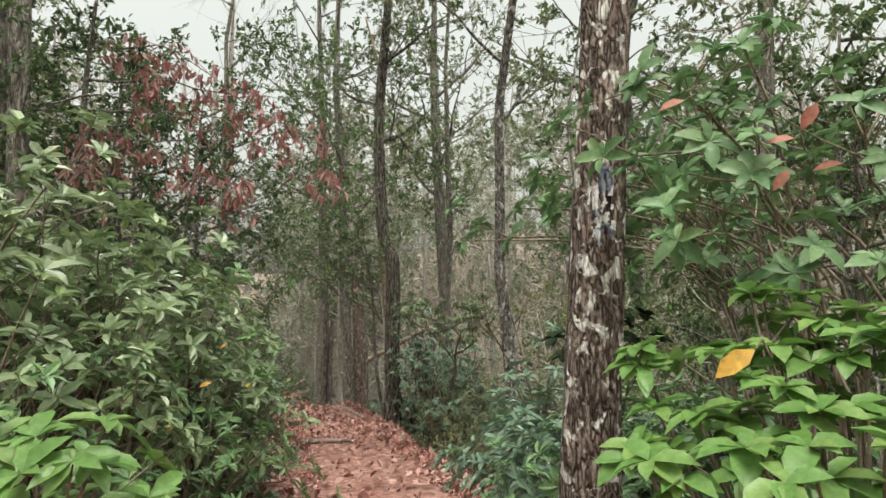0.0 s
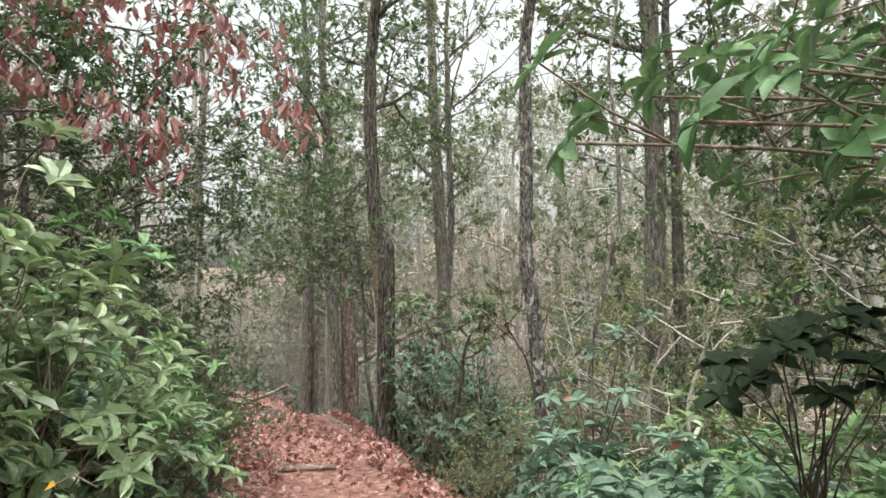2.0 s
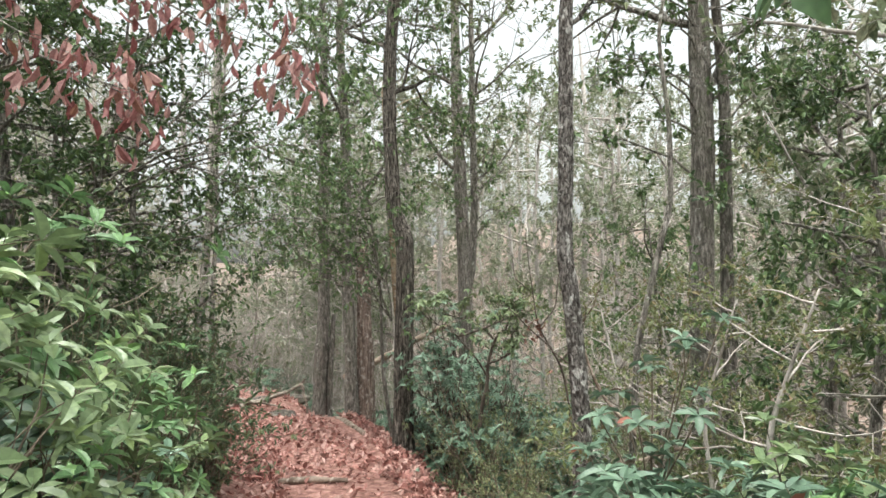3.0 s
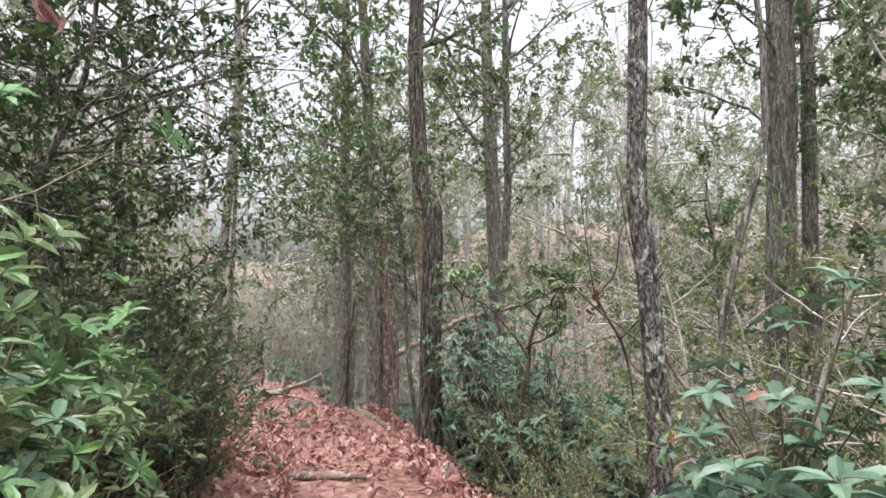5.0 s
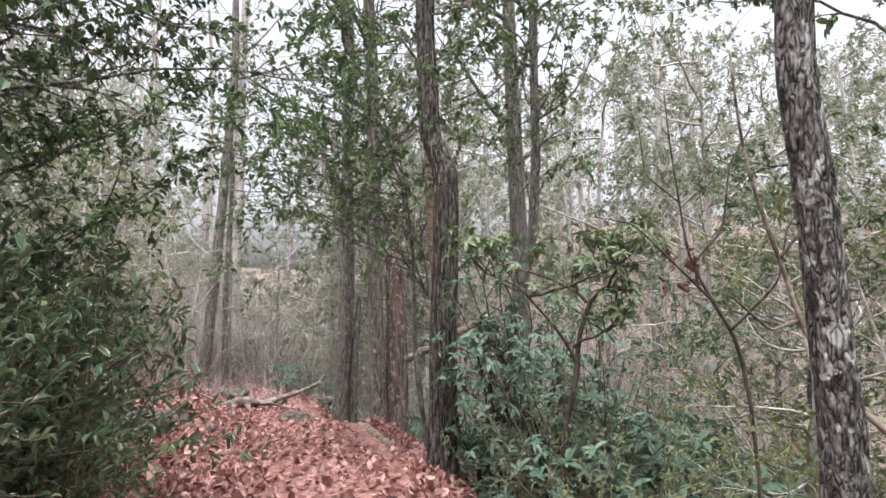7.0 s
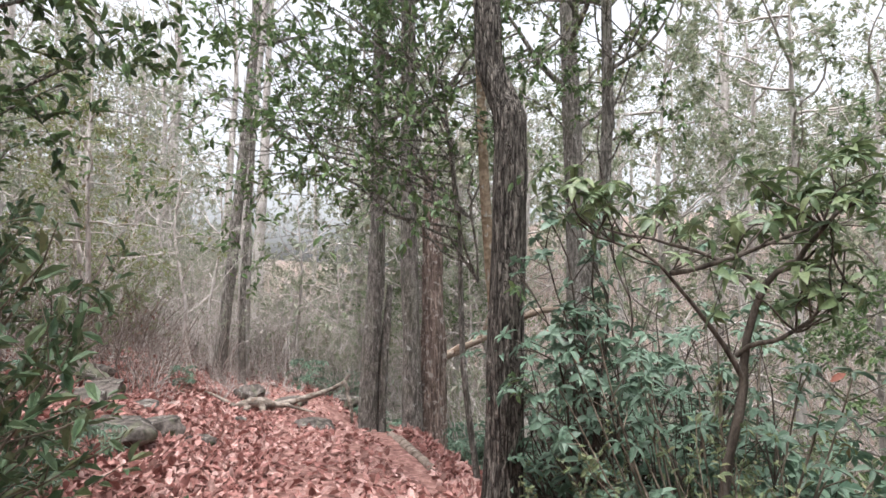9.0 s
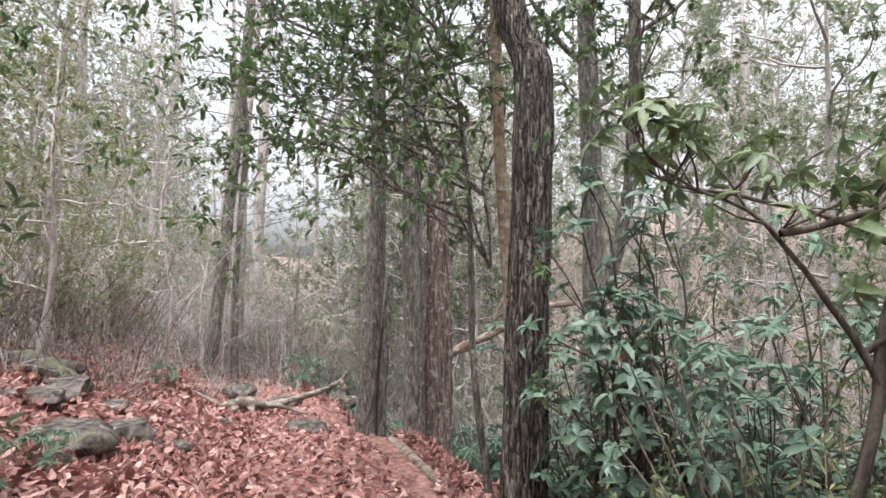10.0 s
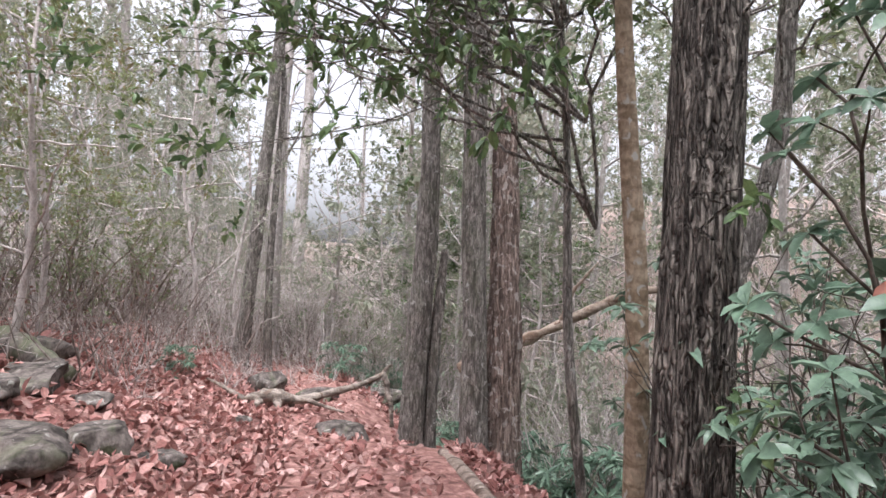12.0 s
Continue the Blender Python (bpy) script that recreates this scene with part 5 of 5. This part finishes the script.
near_plant("rhododendron", "sparse rhododendron with crooked dark stems by the oak", 105,
           [[end_base, (-0.35 + crook.normal() * 0.15, 12.3 + crook.normal() * 0.1, -1.0), (q[0] * 0.6 - 0.15 + crook.normal() * 0.08, q[1] + 0.1, q[2] * 0.6 - 0.35), (q[0] - 0.3, q[1] + 0.03, q[2])] for q in ((-0.85, 12.05, 0.0), (-0.75, 12.0, 0.5), (-0.5, 12.0, 0.95), (-0.4, 12.4, 1.1), (-0.7, 11.95, -0.4), (-0.6, 12.2, 0.8), (-0.3, 11.8, 0.2), (-0.15, 12.0, 0.6), (-0.35, 12.0, -0.5), (-0.65, 12.1, 0.25), (-0.2, 11.9, -0.1), (-0.1, 12.2, 1.0))],
           [BLUE_ONE], 0.105, 7, 0.48, twigs=6, twig_len=0.3, r=0.015, bark=DARKSTEM, wob=0.1)
left_mid = on_ground(-2.3, 5.4)
near_plant("rhododendron", "cool green rhododendron hanging over the trail side", 106,
           [[left_mid, (-2.2, 5.4, 0.1), p] for p in ((-1.75, 5.1, 0.5), (-1.9, 4.9, 0.75), (-2.2, 5.0, 0.95), (-1.7, 5.5, 0.2), (-2.4, 5.2, 1.1), (-1.85, 5.6, 0.6), (-2.1, 4.8, 0.3), (-2.5, 4.9, 0.7))], [BLUE_ONE], 0.12, 7, 0.42, twigs=2)
bush_right = on_ground(1.2, 6.9)
near_plant("rhododendron", "cool green rhododendron leaning over the ravine edge", 107,
           [[bush_right, (1.1, 6.8, -0.3), p] for p in ((0.6, 6.5, 0.05), (0.75, 6.8, 0.35), (0.9, 6.4, 0.4), (1.1, 6.7, 0.7), (1.3, 6.5, 0.9), (0.65, 7.1, 0.0), (1.0, 7.1, 0.45), (1.4, 6.9, 0.8), (0.5, 6.9, -0.25), (0.7, 6.3, -0.2), (0.85, 7.4, 0.2), (1.2, 6.2, 0.5), (1.5, 6.5, 1.05))], [BLUE_ONE], 0.13, 7, 0.4, twigs=2)
bush_base = on_ground(0.0, 10.75)
lay = np.random.default_rng(78)
trunk_way = [bush_base, (0.06, 10.75, -0.65), (0.2, 10.74, -0.2), (0.16, 10.76, 0.05), (0.28, 10.75, 0.45), (0.4, 10.7, 0.56), (0.62, 10.75, 0.55)]
limb_ways = [[(0.2, 10.74, -0.1), (-0.05, 10.7, 0.3), (-0.22, 10.6, 0.5), (-0.6, 10.65, 0.7)], [(0.28, 10.75, 0.44), (0.1, 10.95, 0.62), (-0.2, 11.1, 0.72), (-0.5, 11.2, 0.8)], [(-0.22, 10.6, 0.5), (0.15, 10.7, 0.6), (0.44, 10.8, 0.7), (0.7, 10.9, 0.78)], [(0.4, 10.7, 0.56), (0.5, 10.5, 0.75), (0.65, 10.45, 0.9)], [(0.16, 10.76, 0.05), (0.4, 10.6, 0.2), (0.6, 10.5, 0.45)]]
crown_tips = []
for i in range(26):
    way = limb_ways[i % 5]
    k = 1 + int(lay.integers(len(way) - 1))
    foot = np.array(way[k])
    tip = foot + np.array([lay.normal() * 0.2, lay.normal() * 0.2, lay.uniform(0.1, 0.32)])
    crown_tips.append([tuple(foot), tuple((foot + tip) / 2 + lay.normal(size=3) * 0.04), tuple(tip)])
laurel_trunk = near_plant("mountain_laurel", "spreading laurel with crooked dark stem and yellow green crown", 108, [trunk_way], [OLIVE_ONE], 0.085, 6, 0.4, twigs=2, twig_len=0.2, r=0.032, droop=0.6, bark=DARKSTEM, wob=0.025)
near_plant("mountain_laurel", "", 110, limb_ways, [OLIVE_ONE], 0.09, 7, 0.42, twigs=6, twig_len=0.26, r=0.016, droop=0.6, bark=DARKSTEM, wob=0.025, onto=laurel_trunk)
near_plant("mountain_laurel", "", 111, crown_tips, [OLIVE_ONE], 0.09, 7, 0.42, twigs=3, twig_len=0.2, r=0.007, droop=0.6, bark=DARKSTEM, onto=laurel_trunk)
low_base = on_ground(0.2, 11.1)
low_tips = [(-0.75 + 0.2 * (i % 9) + lay.normal() * 0.06, 10.5 + lay.uniform(0, 0.9), -0.65 + 0.36 * (i // 9) + lay.normal() * 0.12) for i in range(27)]
near_plant("rhododendron", "cool green rhododendron filling the ravine edge", 109,
           [[low_base, (0.5 * x + 0.1, 0.5 * y + 5.5, -1.1), (x, y, z)] for x, y, z in low_tips], [BLUE_ONE], 0.105, 6, 0.36, twigs=2, twig_len=0.22, r=0.012, droop=0.5)
sapling = log("bare_sapling", "crooked bare sapling holding a clump of dead leaves", [(1.15, 9.4, gz(1.15, 9.4) - 0.05), (1.06, 9.4, 0.13), (0.85, 9.42, 0.5), (0.7, 9.38, 0.75), (0.66, 9.4, 1.12), (0.62, 9.42, 1.45), (0.58, 9.4, 1.85)], [0.015, 0.013, 0.011, 0.009, 0.007, 0.005, 0.003], DARKSTEM, 80, 7,
              [([(0.85, 9.42, 0.5), (0.6, 9.3, 0.72), (0.35, 9.3, 0.98), (0.1, 9.25, 1.02)], [0.009, 0.007, 0.005, 0.003]), ([(0.72, 9.4, 0.72), (0.92, 9.4, 0.95), (0.95, 9.35, 1.35), (1.1, 9.35, 1.6)], [0.01, 0.008, 0.006, 0.003]),
               ([(0.95, 9.4, 0.32), (1.2, 9.3, 0.62), (1.25, 9.3, 0.95), (1.45, 9.3, 1.2)], [0.01, 0.008, 0.005, 0.003]), ([(0.66, 9.4, 1.12), (0.45, 9.4, 1.3), (0.42, 9.4, 1.6)], [0.006, 0.005, 0.003])])
clump, cg = Shape(), np.random.default_rng(79)
for _ in range(26):
    q = np.array([0.68, 9.38, 0.72]) + cg.normal(size=3) * (0.07, 0.05, 0.07) - np.array(sapling.location)
    clump.add(leaf_verts(q, cg.normal(size=3) * 0.5 - np.array([0, 0, 0.7]), unit(cg), cg.uniform(0.05, 0.09), 0.035, 0.4, 0.4), LEAF_F)
tagged(build("dead_leaf_clump", clump.v, clump.f, BROWN, sapling, smooth=False), "clump of withered brown leaves", kind="stuff")
# a single yellow leaf and a few turned ones
for k, (x, y, z, m, ln) in enumerate(((0.77, 1.42, 1.31, YELLOW, 0.12), (1.35, 2.0, 2.1, DEADLEAF, 0.11), (1.3, 2.1, 1.88, DEADLEAF, 0.1), (0.92, 2.1, 2.15, DEADLEAF, 0.1), (1.2, 1.9, 1.95, DEADLEAF, 0.09), (1.5, 2.1, 1.9, DEADLEAF, 0.1), (0.88, 6.45, 0.42, DEADLEAF, 0.1), (0.62, 6.8, 0.15, DEADLEAF, 0.1), (1.1, 5.0, 0.5, DEADLEAF, 0.09), (-0.75, 12.0, 0.1, DEADLEAF, 0.09), (-0.55, 11.9, -0.15, DEADLEAF, 0.1), (1.3, 11.9, -0.2, DEADLEAF, 0.12), (-1.3, 3.2, 0.95, YELLOW, 0.07), (-1.45, 3.1, 0.85, YELLOW, 0.07), (-1.25, 3.3, 1.15, YELLOW, 0.06), (-1.5, 3.2, 0.72, YELLOW, 0.07), (-1.15, 3.4, 0.9, YELLOW, 0.06))):
    g = np.random.default_rng(200 + k)
    v = leaf_verts(np.zeros(3), np.array([-1.0, 0.1, -0.45]) + g.normal(size=3) * 0.2, np.array([0, -0.8, 0.8]), ln, ln * 0.45, 0.15, 0.2)
    stalk = Shape()
    stalk.tube([(0, 0, 0), (0.03, 0.02, 0.02), (0.07, 0.06, -0.03)], [0.003, 0.003, 0.002], 4)
    ob = build("autumn_leaf", v, LEAF_F, m)
    ob.location = (x, y, z)
    tagged(ob, "single yellow orange leaf still hanging on a twig" if m is YELLOW else "withered reddish brown leaf hanging among green ones", "leaf", "turned leaves")
    build("stalk", stalk.v, stalk.f, STEM, ob)

# red-leaved sapling over the bank
g = np.random.default_rng(55)
red = thing("sourwood_tree", "sapling with drooping red autumn leaves", "tree")
rb = np.array(on_ground(-4.3, 7.0))
red.location = rb
wood, blades = Shape(), Shape()
wood.tube(np.array([rb, (-4.35, 6.9, 1.2), (-4.3, 6.7, 2.6), (-4.1, 6.5, 3.9), (-3.9, 6.4, 5.0)]) - rb, [0.05, 0.045, 0.04, 0.03, 0.015], 8)
for start, end, n in (((-4.2, 6.6, 3.5), (-1.35, 6.2, 2.75), 42), ((-4.1, 6.5, 3.9), (-1.6, 5.9, 3.1), 42), ((-4.3, 6.7, 2.6), (-2.1, 6.0, 2.45), 26), ((-4.3, 6.6, 2.9), (-3.6, 5.6, 2.6), 26), ((-4.1, 6.5, 4.2), (-2.4, 6.0, 3.7), 28), ((-4.25, 6.7, 3.1), (-2.6, 5.7, 2.7), 22)):
    p0, p1 = np.array(start), np.array(end)
    u = np.linspace(0, 1, 8)[:, None]
    c = p0 + (p1 - p0) * u + np.array([0, 0, 0.25]) * np.sin(u * math.pi)
    c[1:-1] += g.normal(size=(6, 3)) * 0.04
    wood.tube(c - rb, np.linspace(0.018, 0.004, 8), 5)
    for _ in range(n):
        i = int(g.integers(2, 8))
        d = unit(g) + np.array([0.3, 0, -0.2])
        tip = c[i] + d * g.uniform(0.1, 0.35)
        wood.tube(np.array([c[i], tip]) - rb, [0.004, 0.002], 3)
        for _ in range(4):
            q = tip + unit(g) * 0.06
            ln = g.uniform(0.08, 0.15)
            blades.add(leaf_verts(q - rb, np.array([g.normal() * 0.4, g.normal() * 0.4, -1.0]), unit(g), ln, ln * 0.38, 0.3, 0.2), LEAF_F)
build("wood", wood.v, wood.f, GREY, red)
build("foliage", blades.v, blades.f, RED, red, smooth=False)

# ---- fallen leaves ----
def litter():
    r = np.random.default_rng(5)
    v, f = [], []
    n = 26000
    y = np.where(r.random(n) < 0.45, r.uniform(10.5, 18.5, n), r.uniform(-4, 24, n))
    c, e = line(TRAIL_X, y), line(EDGE_X, y)
    side = r.normal(size=n) * 1.6
    x = np.where(r.random(n) < 0.55, c - 0.5 - np.abs(side) * 1.5, np.where(r.random(n) < 0.72, e - 0.2 + np.abs(side) * 0.4, c + r.uniform(-1, 1.1, n)))
    z = ground_z(x, y) + 0.018
    for i in range(n):
        ln = r.uniform(0.05, 0.14)
        d = r.normal(size=3) * (1, 1, 0.6)
        k = len(v)
        v.extend(leaf_verts(np.array([x[i], y[i], z[i] + r.random() * 0.03]), d, np.array([0, 0, 1.0]) + unit(r) * 0.95, ln, ln * r.uniform(0.35, 0.75), r.uniform(-0.5, 0.8), r.uniform(-0.6, 0.6)))
        f.extend([tuple(q + k for q in t) for t in LEAF_F])
    return v, f


lv, lf = litter()
tagged(build("leaf_litter", lv, lf, LITTER, smooth=False), "curled reddish brown fallen leaves", "fallen leaves", kind="stuff")
